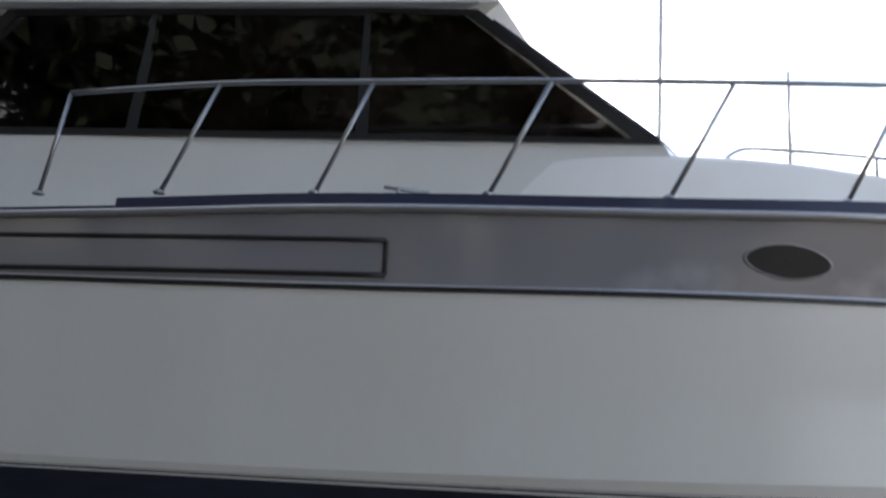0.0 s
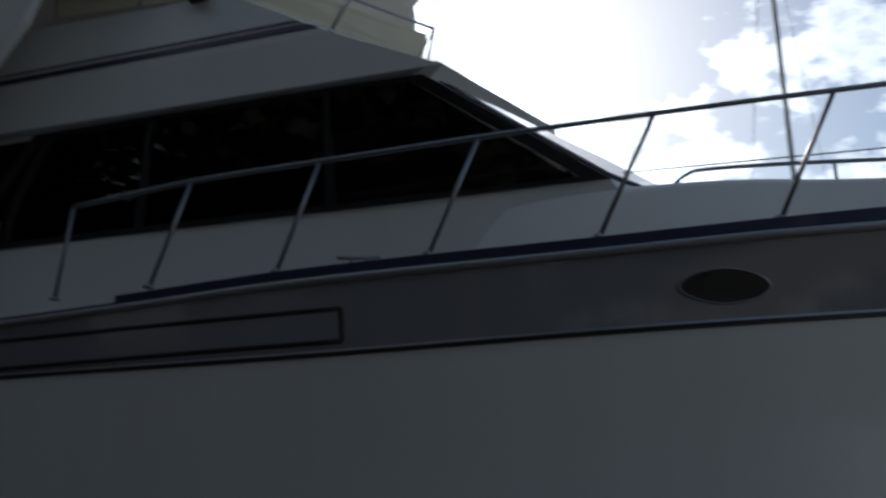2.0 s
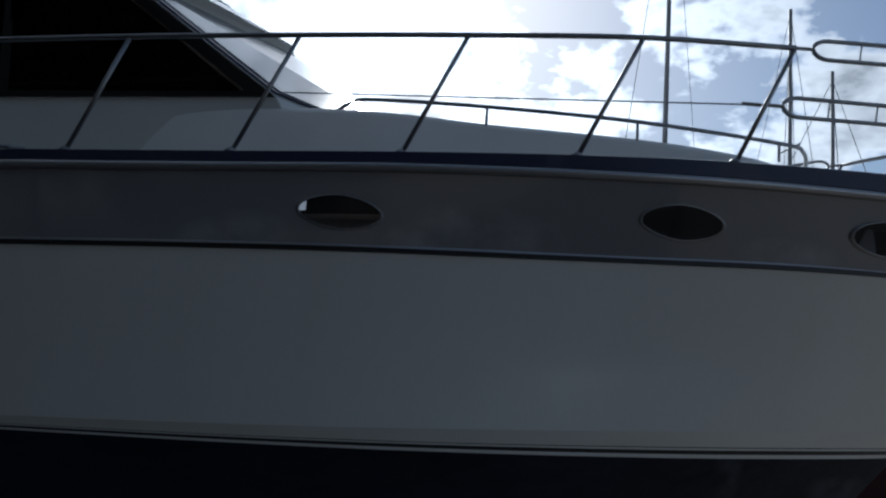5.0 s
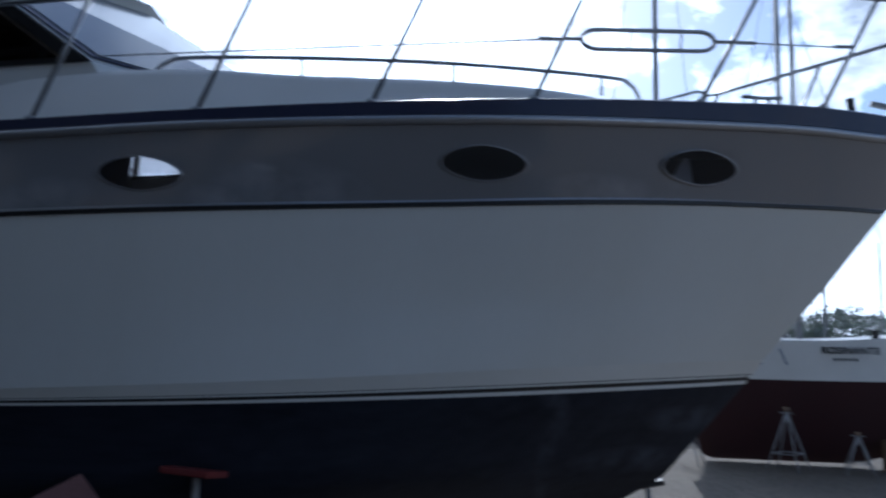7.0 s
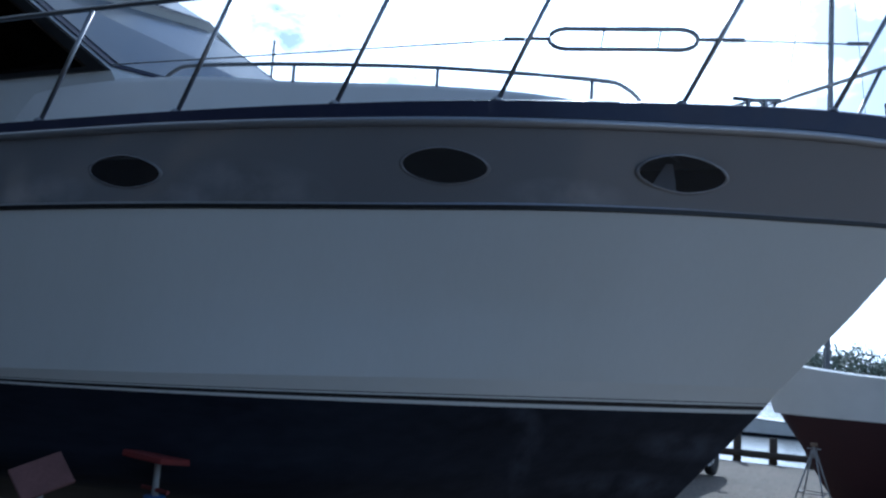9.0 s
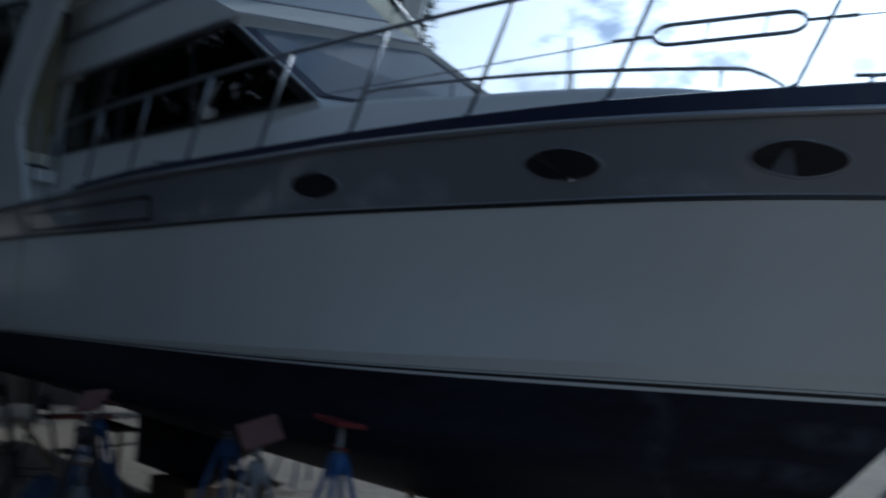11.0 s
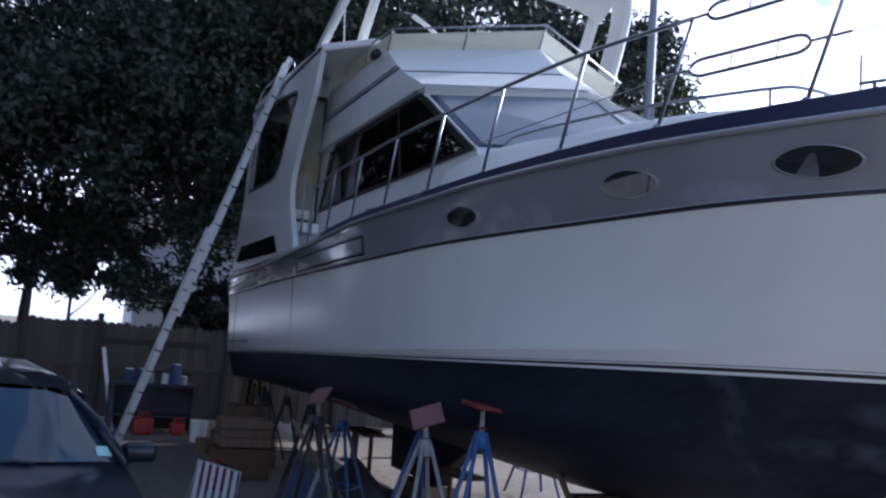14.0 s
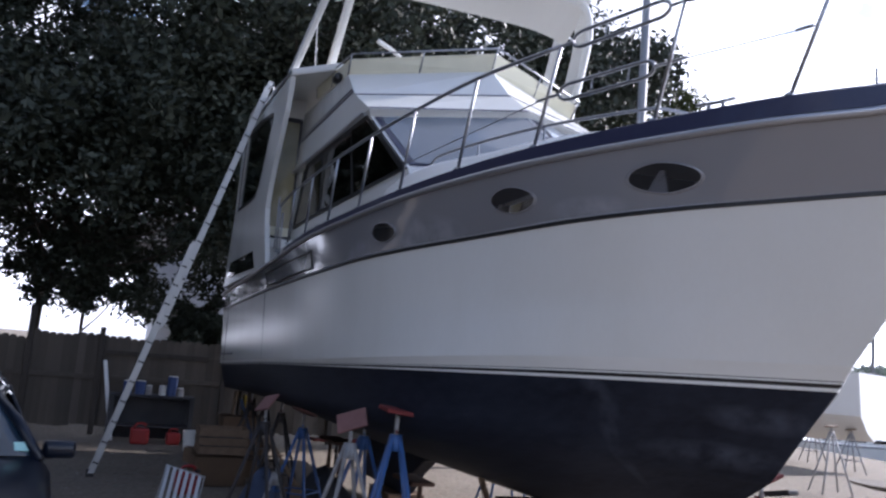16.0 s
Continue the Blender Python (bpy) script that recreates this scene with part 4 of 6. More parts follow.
# radar arch and its legs
def leg(a, b, wide, thick, name="arch_leg"):
    a, b = Vector(a), Vector(b)
    d = (b - a).normalized()
    s = Vector((1, 0, 0)) - d * d.x
    s.normalize()
    o = d.cross(s).normalized()
    q = [a + s * wide / 2, a - s * wide / 2, b - s * wide / 2 * 0.9, b + s * wide / 2 * 0.9]
    return part(name, prism([p - o * thick / 2 for p in q], o * thick, bevel=0.02), M["gelcoat"], yacht, "white slanted arch leg")


leg((-6.35, -0.28, 5.80), (-4.75, 0.08, 7.35), 0.24, 0.09)
leg((-6.15, 0.20, 5.82), (-5.30, 0.30, 7.15), 0.20, 0.09)
leg((-6.17, 3.54, 5.80), (-5.42, 3.46, 7.0), 0.20, 0.10)


def curved_leg(pts, wide, thick):
    """The port leg: a flat moulding that rounds over into the arch."""
    p = catmull(pts, 5)
    rows = []
    for i, c in enumerate(p):
        d = (p[min(i + 1, len(p) - 1)] - p[max(i - 1, 0)]).normalized()
        s = (Vector((1, 0, 0)) - d * d.x).normalized()
        o = d.cross(s).normalized()
        e = 0.35 * thick
        ring = [(wide / 2, -thick / 2 + e), (wide / 2 - e, -thick / 2), (-wide / 2 + e, -thick / 2), (-wide / 2, -thick / 2 + e), (-wide / 2, thick / 2 - e), (-wide / 2 + e, thick / 2), (wide / 2 - e, thick / 2), (wide / 2, thick / 2 - e)]
        rows.append([c + s * a + o * b for a, b in ring])
    return part("arch_leg", skin(rows, close_u=True, cap=True), M["gelcoat"], yacht, "white arch leg rounding into the arch")


curved_leg([(-5.40, 3.58, 5.62), (-5.18, 3.60, 6.25), (-5.00, 3.59, 6.75), (-4.93, 3.50, 7.06), (-4.94, 3.28, 7.24), (-4.96, 3.0, 7.28)], 0.40, 0.12)
arch_rows = []
for f in [i / 16 for i in range(17)]:
    y = 0.12 + f * (3.50 - 0.12)
    end = abs(2 * f - 1) ** 5
    dx, dz = -0.42 * end * (1.0 if f < 0.5 else 0.25), -0.10 * end
    arch_rows.append([(-5.36 + dx, y, 6.90 + dz), (-5.30 + dx, y, 6.86 + dz), (-4.72 + dx, y, 7.16 + dz), (-4.55 + dx, y, 7.36 + dz), (-4.66 + dx, y, 7.50 + dz), (-5.30 + dx, y, 7.12 + dz)])
part("radar_arch", skin(arch_rows, close_u=True, cap=True), M["gelcoat"], yacht, "white moulded radar arch over the flybridge", smooth=False)
part("aerial", bar([(-6.3, 0.05, 5.85), (-6.55, 0.05, 6.9)], 0.008, 5), M["plastic_white"], yacht)

# rails: stanchions lean forward, one top rail and a lower wire
STAN = [(-5.62, -0.34, 3.24, 0.10), (-4.93, -0.335, 3.265, 0.27), (-4.09, -0.31, 3.292, 0.27), (-3.19, -0.272, 3.32, 0.30), (-2.29, -0.202, 3.348, 0.32), (-1.42, -0.095, 3.384, 0.31), (-0.55, 0.071, 3.434, 0.31), (0.242, 0.296, 3.478, 0.29), (1.08, 0.66, 3.524, 0.34), (1.767, 1.046, 3.571, 0.315)]


def rail_top(i):
    x, y, z, lean = STAN[i]
    out = 0.02 + 0.012 * max(0, i - 5)
    inward = {6: 0.012, 7: 0.05, 8: 0.0, 9: 0.09}.get(i, 0.0)
    return Vector((x + lean, y - out + inward, z + 0.62 - (0.04 if i == 0 else 0)))


rail_pts = [Vector((-5.75, -0.34, 3.24))] + [rail_top(i) for i in range(10)]
pulpit = [Vector((2.75, 1.38, 4.28)), Vector((3.35, 1.62, 4.33)), Vector((3.5, YC, 4.33))]
for side in (-1, 1):
    def sd(p):
        if side < 0:
            return p
        q = mir(p)
        q.z += 0.10 * min(1.0, max(0.0, p.x / 1.2)) * max(0.0, min(1.0, (p.z - 3.55) / 0.5))     # the port bow rail stands a little higher
        return q
    part("top_rail", bar([sd(p) for p in catmull(rail_pts[1:9], 4)], 0.0145, 8), M["chrome"], yacht, "long chrome guard rail", smooth=True)
    part("top_rail", bar([sd(p) for p in catmull([rail_top(8), rail_top(9)] + pulpit, 5)], 0.0145, 8), M["chrome"], yacht, smooth=True)
    for i in range(10):
        x, y, z, lean = STAN[i]
        st = part("stanchion", bar([sd(Vector((x, y, z - 0.01))), sd(rail_top(i))], 0.0125, 8), M["chrome"], yacht, smooth=True)
        part("stanchion_foot", lathe([(0.0, 0), (0.032, 0), (0.032, 0.008), (0.018, 0.022), (0.0, 0.022)], 10, sd(Vector((x, y, z - 0.004)))), M["chrome"], st)
    # boarding gate hoops between two stanchions
    for f in (0.5, 1.0):
        a = Vector((STAN[7][0], STAN[7][1], STAN[7][2])).lerp(rail_top(7), f)
        b = Vector((STAN[8][0], STAN[8][1], STAN[8][2])).lerp(rail_top(8), f)
        d = (b - a).normalized()
        up = Vector((0, 0, 1)) - d * d.z
        r, inset = 0.052, 0.10
        loop = []
        for k in range(9):
            an = math.pi / 2 + math.pi * k / 8
            loop.append(a + d * (inset + r * 1.6) + d * math.cos(an) * r * 1.6 + up * math.sin(an) * r)
        for k in range(9):
            an = -math.pi / 2 + math.pi * k / 8
            loop.append(b - d * (inset + r * 1.6) + d * math.cos(an) * r * 1.6 + up * math.sin(an) * r)
        hoop = part("gate_hoop", bar([sd(p) for p in loop], 0.012, 8, closed=True), M["chrome"], yacht, "oblong chrome gate hoop", smooth=True)
        part("gate_link", bar([sd(a), sd(a + d * inset)], 0.010, 6), M["chrome"], hoop)
        part("gate_link", bar([sd(b), sd(b - d * inset)], 0.010, 6), M["chrome"], hoop)
        for g in (0.38, 0.68):
            c = a.lerp(b, g)
            part("gate_rung", bar([sd(c - up * r), sd(c + up * r + d * 0.02)], 0.005, 5), M["chrome"], hoop)
    # lower wire in two runs
    wa = Vector((STAN[7][0], STAN[7][1], STAN[7][2])).lerp(rail_top(7), 0.5)
    part("lower_wire", bar([sd(Vector((-2.19, 0.16, 3.80))), sd(wa)], 0.0045, 5), M["chrome"], yacht)
    wb = Vector((STAN[8][0], STAN[8][1], STAN[8][2])).lerp(rail_top(8), 0.5)
    wc = Vector((STAN[9][0], STAN[9][1], STAN[9][2])).lerp(rail_top(9), 0.55)
    part("lower_wire", bar([sd(wb), sd(wc)], 0.0045, 5), M["chrome"], yacht)
    for p in (wa - Vector((0.07, 0.01, 0)), wb + Vector((0.07, 0.02, 0)), wc - Vector((0.06, 0.03, 0))):
        part("turnbuckle", bar([sd(p - Vector((0.05, 0.012, 0))), sd(p + Vector((0.05, 0.012, 0)))], 0.010, 6), M["chrome"], yacht)
    # handrail on the trunk
    hr = catmull([(-1.94, 0.335, 3.745), (-1.86, 0.35, 3.81), (-1.72, 0.37, 3.835), (-1.085, 0.451, 3.824), (-0.244, 0.621, 3.80), (0.565, 0.893, 3.768), (0.72, 1.02, 3.755), (0.78, 1.25, 3.72), (0.80, 1.376, 3.66)], 5)
    h = part("trunk_handrail", bar([sd(p) for p in hr], 0.0125, 8), M["chrome"], yacht, smooth=True)
    for x, y, z in ((-1.083, 0.451, 3.715), (-0.244, 0.621, 3.69), (0.564, 0.9, 3.66)):
        part("handrail_post", bar([sd(Vector((x, y, z))), sd(Vector((x, y - 0.002, z + 0.10)))], 0.010, 6), M["chrome"], h)
    # cleats
    for x, y, z in ((1.42, 0.84, 3.535), (-3.62, -0.22, 3.30)):
        d = Vector((0.11, 0.05, 0.004))
        c = Vector((x, y, z))
        cl = part("deck_cleat", bar([sd(c - d + Vector((0, 0, 0.055))), sd(c + Vector((0, 0, 0.05))), sd(c + d + Vector((0, 0, 0.055)))], 0.011, 8), M["chrome"], yacht, smooth=True)
        for s in (-0.35, 0.35):
            part("cleat_leg", bar([sd(c + d * s - Vector((0, 0, 0.01))), sd(c + d * s + Vector((0, 0, 0.055)))], 0.012, 6), M["chrome"], cl)
part("anchor_platform", prism([(2.3, YC - 0.30, 3.60), (3.25, YC - 0.22, 3.62), (3.4, YC, 3.62), (3.25, YC + 0.22, 3.62), (2.3, YC + 0.30, 3.60)], (0, 0, -0.09), bevel=0.015), M["gelcoat"], yacht, "white anchor platform at the bow")
anchor = part("anchor", bar([(2.20, YC - 0.05, 3.775), (2.60, YC - 0.05, 3.66), (3.0, YC - 0.05, 3.56), (3.4, YC - 0.05, 3.42)], 0.020, 8), M["steel_grey"], yacht, "grey plough anchor on its roller")
part("anchor_fluke", prism([(3.42, YC - 0.05, 3.43), (2.62, YC - 0.20, 3.305), (2.80, YC - 0.05, 3.325), (2.62, YC + 0.10, 3.305)], (0.006, 0, 0.018)), M["steel_black"], anchor)
part("windlass", lathe([(0.0, 0), (0.055, 0), (0.06, 0.03), (0.038, 0.05), (0.038, 0.07), (0.052, 0.078), (0.052, 0.095), (0.0, 0.10)], 14, (1.80, YC - 0.10, 3.655)), M["rub"], yacht, "small round windlass", smooth=True)
part("deck_post", bar([(2.09, YC - 0.1, 3.62), (2.07, YC - 0.1, 3.80)], 0.026, 8), M["black"], yacht)


# ---- the yard ----
def ground_sheet():
    """One sheet: the yard, the bank, the river bed and the far shore out to the horizon."""
    ys = [-900, -200, -60, -30] + [-24 + i * 1.0 for i in range(47)] + [22.5, 23.2, 24.5, 33, 60, 150, 262, 270, 300, 450, 1200]
    xs = [-1200, -300, -90, -50] + [-40 + i * 1.25 for i in range(57)] + [36, 42, 60, 120, 400, 1200]
    def h(x, y):
        if y <= 22.0:
            n = noise.noise(Vector((x * 0.35, y * 0.35, 0))) * 0.035 + noise.noise(Vector((x * 1.4, y * 1.4, 4))) * 0.012
            return n if -35 < x < 32 and y > -25 else 0.0
        if y < 265:
            return -1.6 if y > 23.0 else -0.12
        return 0.6
    rows = [[(x, y, h(x, y)) for x in xs] for y in ys]
    return skin(rows)


g = part("ground", ground_sheet(), M["gravel"], None, smooth=True)
tagged(g, "pale sandy gravel yard running to the river bank", "ground", kind="structure")
wt = part("water", skin([[(x, y, -0.75) for x in (-1000, -100, 0, 100, 1000)] for y in (22.8, 60, 120, 268)]), M["water"], None)
tagged(wt, "calm grey river water", "water", kind="structure")


def pick_fence(y0, y1, x, tall, group):
    f = thing("fence", "weathered grey wooden picket fence with dog-ear boards", "fence", (x, (y0 + y1) / 2, 0))
    w = 0.145
    me = None
    n = int((y1 - y0) / (w - 0.003))
    for i in range(n):
        y = y0 + i * (w - 0.003)
        if me is None:
            poly = [(0, 0, 0.04), (0, w, 0.04), (0, w, tall - 0.05), (0, w - 0.03, tall), (0, 0.03, tall), (0, 0, tall - 0.05)]
            bm = prism(poly, (0.02, 0, 0))
            bmesh.ops.recalc_face_normals(bm, faces=bm.faces[:])
            me = bpy.data.meshes.new("board")
            bm.to_mesh(me)
            bm.free()
            me.materials.append(M["wood_grey"])
        b = new("board", me)
        b.parent = f
        b.matrix_parent_inverse = f.matrix_basis.inverted()
        b.matrix_basis = pose(x + (0.012 if i % 2 else -0.012) + random.uniform(-0.004, 0.004), y, random.uniform(-0.03, 0.03) + (0.0 if y < -3.7 else 0.12), 0, random.uniform(-0.6, 0.6), 0)
    for z in (0.45, 1.15, 1.62):
        part("fence_rail", box((0.05, y1 - y0, 0.09), (x - 0.04 if z != 1.15 else x + 0.05, (y0 + y1) / 2, z), 0.006), M["wood_grey"], f)
    for y, h in ((-9.1, 2.1), (-6.2, 2.1), (-3.64, 2.48), (-2.31, 2.16), (0.2, 2.1), (2.6, 2.1), (5.0, 2.1), (7.4, 2.1)):
        part("fence_post", box((0.10, 0.11, h), (x + 0.075, y, h / 2), 0.01), M["post_wood"], f)
    part("fence_cap", box((0.05, 2.1, 0.10), (x + 0.05, -1.2, 1.66), 0.006), M["post_wood"], f)
    return f


def pebbles():
    """Loose stones lying on the gravel where it shows."""
    rng = random.Random(44)
    vs, fs = [], []
    for _ in range(2600):
        x, y = (rng.uniform(-13, -4), rng.uniform(-4.5, 1.0)) if rng.random() < 0.35 else (rng.uniform(-8, 11), rng.uniform(1.0, 20.0))
        r = rng.uniform(0.008, 0.026) * (1.6 if rng.random() < 0.06 else 1.0)
        a0 = rng.uniform(0, 6.28)
        z0 = noise.noise(Vector((x * 0.35, y * 0.35, 0))) * 0.035 + noise.noise(Vector((x * 1.4, y * 1.4, 4))) * 0.012 - 0.2 * r
        i = len(vs)
        for k in range(5):
            a = a0 + k * 1.2566
            q = r * rng.uniform(0.75, 1.25)
            vs.append((x + math.cos(a) * q * 1.2, y + math.sin(a) * q, z0))
        vs.append((x + rng.uniform(-0.2, 0.2) * r, y, z0 + r * rng.uniform(0.6, 1.0)))
        fs.extend((i + k, i + (k + 1) % 5, i + 5) for k in range(5))
    o = new("pebbles", mesh_of("pebbles", vs, fs, M["pebble"]))
    tagged(o, "loose pale pebbles scattered over the gravel", "pebbles", kind="stuff")


pebbles()
pick_fence(-9.7, 8.0, -13.6, 1.88, "")


def ladder():
    """An extension ladder leaning on the bridge deck, its side to the bow."""
    x, foot, head = -8.22, Vector((-8.22, -2.21, 0.0)), Vector((-8.22, -0.40, 6.04))
    d = (head - foot).normalized()
    long = (head - foot).length
    up = d.cross(Vector((1, 0, 0))).normalized()
    l = thing("extension_ladder", "long aluminium extension ladder leaning against the yacht", "ladder", foot)
    for name, s0, s1, off, wide in (("base_section", 0.0, 0.58 * long, 0.0, 0.42), ("fly_section", 0.36 * long, long + 0.2, 0.055, 0.36)):
        first = None
        for sx in (-1, 1):
            a, b = foot + d * s0 + up * off + Vector((sx * wide / 2, 0, 0)), foot + d * s1 + up * off + Vector((sx * wide / 2, 0, 0))
            q = [a - up * 0.04, a + up * 0.04, b + up * 0.04, b - up * 0.04]
            r = part("side_rail", prism(q, (0.025 * -sx, 0, 0)), M["alu"], l)
            first = first or r
        n = int((s1 - s0) / 0.305)
        for i in range(n):
            c = foot + d * (s0 + 0.2 + i * 0.305) + up * off
            part("rung", bar([c - Vector((wide / 2, 0, 0)), c + Vector((wide / 2, 0, 0))], 0.017, 8), M["alu"], l)
            for sx in (-1, 1):
                for k in (-0.021, 0.021):
                    p = c + Vector((sx * (wide / 2 + 0.0005), 0, 0)) + up * k
                    part("rivet", bar([p, p + Vector((sx * 0.006, 0, 0))], 0.0165, 8), M["black"], l)
    for sx in (-1, 1):
        part("ladder_foot", box((0.05, 0.11, 0.05), foot + Vector((sx * 0.2, 0, 0.02)), 0.008), M["rubber"], l)


ladder()


def stand(top, pad="pad_red", steel="steel_blue", spread=0.42, label="", tilt=(0, 0, 0), turn=20, pad_size=(0.25, 0.24, 0.03), name="boat_stand", post=0.24, leg_r=0.019, spin=0.0):
    """A tripod or four-legged boat stand with a screw and a pad."""
    top = Vector(top)
    s = thing(name, label, "boat stand", (top.x, top.y, 0), "boat stands")
    neck = top.z - post
    c = Vector((top.x, top.y, 0))
    legs = []
    for k in range(4):
        a = radians(turn + 90 * k)
        f = c + Vector((math.cos(a) * spread, math.sin(a) * spread, 0.012))
        t = c + Vector((math.cos(a) * 0.045, math.sin(a) * 0.045, neck))
        legs.append((f, t))
        part("leg", bar([f, t], leg_r, 8), M[steel], s, smooth=True)
    for (f0, t0), (f1, t1) in zip(legs, legs[1:] + legs[:1]):
        part("brace", bar([f0.lerp(t0, 0.32), f1.lerp(t1, 0.32)], 0.010, 6), M[steel], s, smooth=True)
    part("collar", lathe([(0.0, 0), (0.055, 0), (0.055, 0.13), (0.0, 0.13)], 10, c + Vector((0, 0, neck - 0.10))), M[steel], s, smooth=True)
    part("screw", bar([c + Vector((0, 0, neck)), c + Vector((0, 0, top.z - 0.05))], 0.018, 8), M["steel_grey"], s, smooth=True)
    hd = part("handle_nut", bar([c + Vector((-0.11, 0.03, neck + 0.06)), c + Vector((0.11, -0.03, neck + 0.06))], 0.012, 6), M["pad_red" if pad == "pad_red" else steel], s)
    m = Euler([radians(v) for v in tilt]).to_matrix().to_4x4() @ Matrix.Rotation(radians(spin), 4, "Z")
    part("pad", box(pad_size, top - Vector((0, 0, 0.02)), 0.008, m), M[pad], s, "worn plywood pad")
    return s


stand((-1.41, 0.06, 1.60), "pad_red", "steel_blue", 0.44, "blue steel boat stand with red pad under the hull", (-7, 4, 0), 35, (0.26, 0.26, 0.035))
stand((-1.97, -0.16, 1.46), "pad_pink", "steel_grey", 0.46, "grey steel boat stand with faded pink plywood pad", (52, 0, 48), 50, (0.27, 0.20, 0.025), spin=26)
stand((-3.56, -0.62, 1.47), "pad_pink", "steel_black", 0.46, "black steel boat stand with tilted pink pad", (48, 6, 8), 10, (0.24, 0.20, 0.025), spin=22)
stand((-4.3, -0.30, 0.86), "wood", "steel_grey", 0.30, "short grey boat stand between the taller ones", (0, 0, 20), 30, (0.10, 0.10, 0.02))
stand((-3.1, 0.30, 1.42), "pad_pink", "steel_blue", 0.42, "blue steel boat stand in the shade of the hull", (-20, 0, 0), 60)
stand((-6.4, 0.10, 1.36), "pad_red", "steel_black", 0.42, "black steel boat stand under the quarter", (-16, 0, 0), 25)
stand((-9.2, 0.14, 1.30), "pad_red", "steel_black", 0.42, "black steel boat stand near the stern", (-16, 0, 0), 15)
stand((0.82, 1.95, 1.36), "steel_black", "steel_black", 0.36, "black steel bow stand with small flat head", (0, -12, 8), 30, (0.20, 0.10, 0.035), post=0.85)
stand((-0.35, 2.85, 1.30), "pad_red", "steel_black", 0.44, "black steel boat stand on the far side of the bow", (22, 0, 0), 20)
stand((-2.6, 3.45, 1.50), "pad_red", "steel_black", 0.42, "black steel boat stand on the far side", (16, 0, 0), 40)
stand((-6.4, 3.48, 1.36), "pad_red", "steel_blue", 0.42, "blue steel boat stand on the far side", (16, 0, 0), 40)


def keel_blocks(x, top, label, wide=0.95, long=0.75):
    t = thing("keel_blocks", label, "timber blocks", (x, YC, 0), "keel blocks")
    n = int(round(top / 0.2))
    h = top / n
    for i in range(n):
        for k in (-1, 1):
            sz = (0.20, wide, h - 0.006) if i % 2 else (long, 0.24, h - 0.006)
            off = (k * (long / 2 - 0.11), 0, 0) if i % 2 else (0, k * (wide / 2 - 0.15), 0)
            part("timber", box(sz, (x + off[0] + random.uniform(-.02, .02), YC + off[1] + random.uniform(-.02, .02), h * (i + 0.5)), 0.008), M["wood"], t)
    return t


keel_blocks(-1.75, 0.815, "stack of rough timber blocks under the keel")
keel_blocks(-6.3, 0.205, "low pair of rough timbers under the deep keel", 0.60, 0.9)


def low_stand(x, y):
    t = thing("low_stand", "low steel stand with a dull red top under the stern", "stand", (x, y, 0))
    part("top", box((0.30, 0.92, 0.045), (x, y, 0.52), 0.012), M["pad_red"], t, "dull red painted board")
    part("post", bar([(x, y, 0.03), (x, y, 0.50)], 0.028, 10), M["steel_black"], t, smooth=True)
    part("collar", lathe([(0.028, 0), (0.045, 0.005), (0.045, 0.06), (0.028, 0.065)], 12, (x, y, 0.30)), M["steel_black"], t)
    for a in (20, 110):
        d = Vector((math.cos(radians(a)), math.sin(radians(a)), 0)) * 0.22
        part("foot", bar([Vector((x, y, 0.028)) - d, Vector((x, y, 0.028)) + d], 0.025, 8), M["steel_black"], t, smooth=True)


low_stand(-9.4, 1.72)


def gas_can(x, y, s=1.0, m="gas_red", label="red plastic fuel can on the ground"):
    t = thing("fuel_can", label, "fuel can", (x, y, 0), "fuel cans")
    part("can_body", box((0.26 * s, 0.36 * s, 0.32 * s), (x, y, 0.16 * s + 0.002), 0.045), M[m], t)
    part("can_handle", bar(catmull([(x, y - 0.12 * s, 0.31 * s), (x, y - 0.06 * s, 0.40 * s), (x, y + 0.07 * s, 0.40 * s), (x, y + 0.12 * s, 0.31 * s)], 4), 0.022, 8), M[m], t, smooth=True)
    part("spout_cap", lathe([(0.0, 0), (0.04, 0), (0.04, 0.05), (0, 0.05)], 10, (x, y + 0.13 * s, 0.31 * s)), M["black"], t)


def crate(size, at, m, name, label, cat, turn=0.0):
    t = thing(name, label, cat, (at[0], at[1], 0))
    part("box_body", box(size, (at[0], at[1], at[2] + size[2] / 2), 0.006, Matrix.Rotation(radians(turn), 4, "Z")), M[m], t)
    q = Matrix.Rotation(radians(turn), 4, "Z")
    for sy in (-1, 1):
        a = Vector(at) + q @ Vector((0, sy * size[1] * 0.25, size[2]))
        part("flap", box((size[0] * 0.96, size[1] * 0.46, 0.006), a + Vector((0, 0, 0.012)), 0, q @ Matrix.Rotation(radians(6 * sy), 4, "X")), M[m], t)
    return t


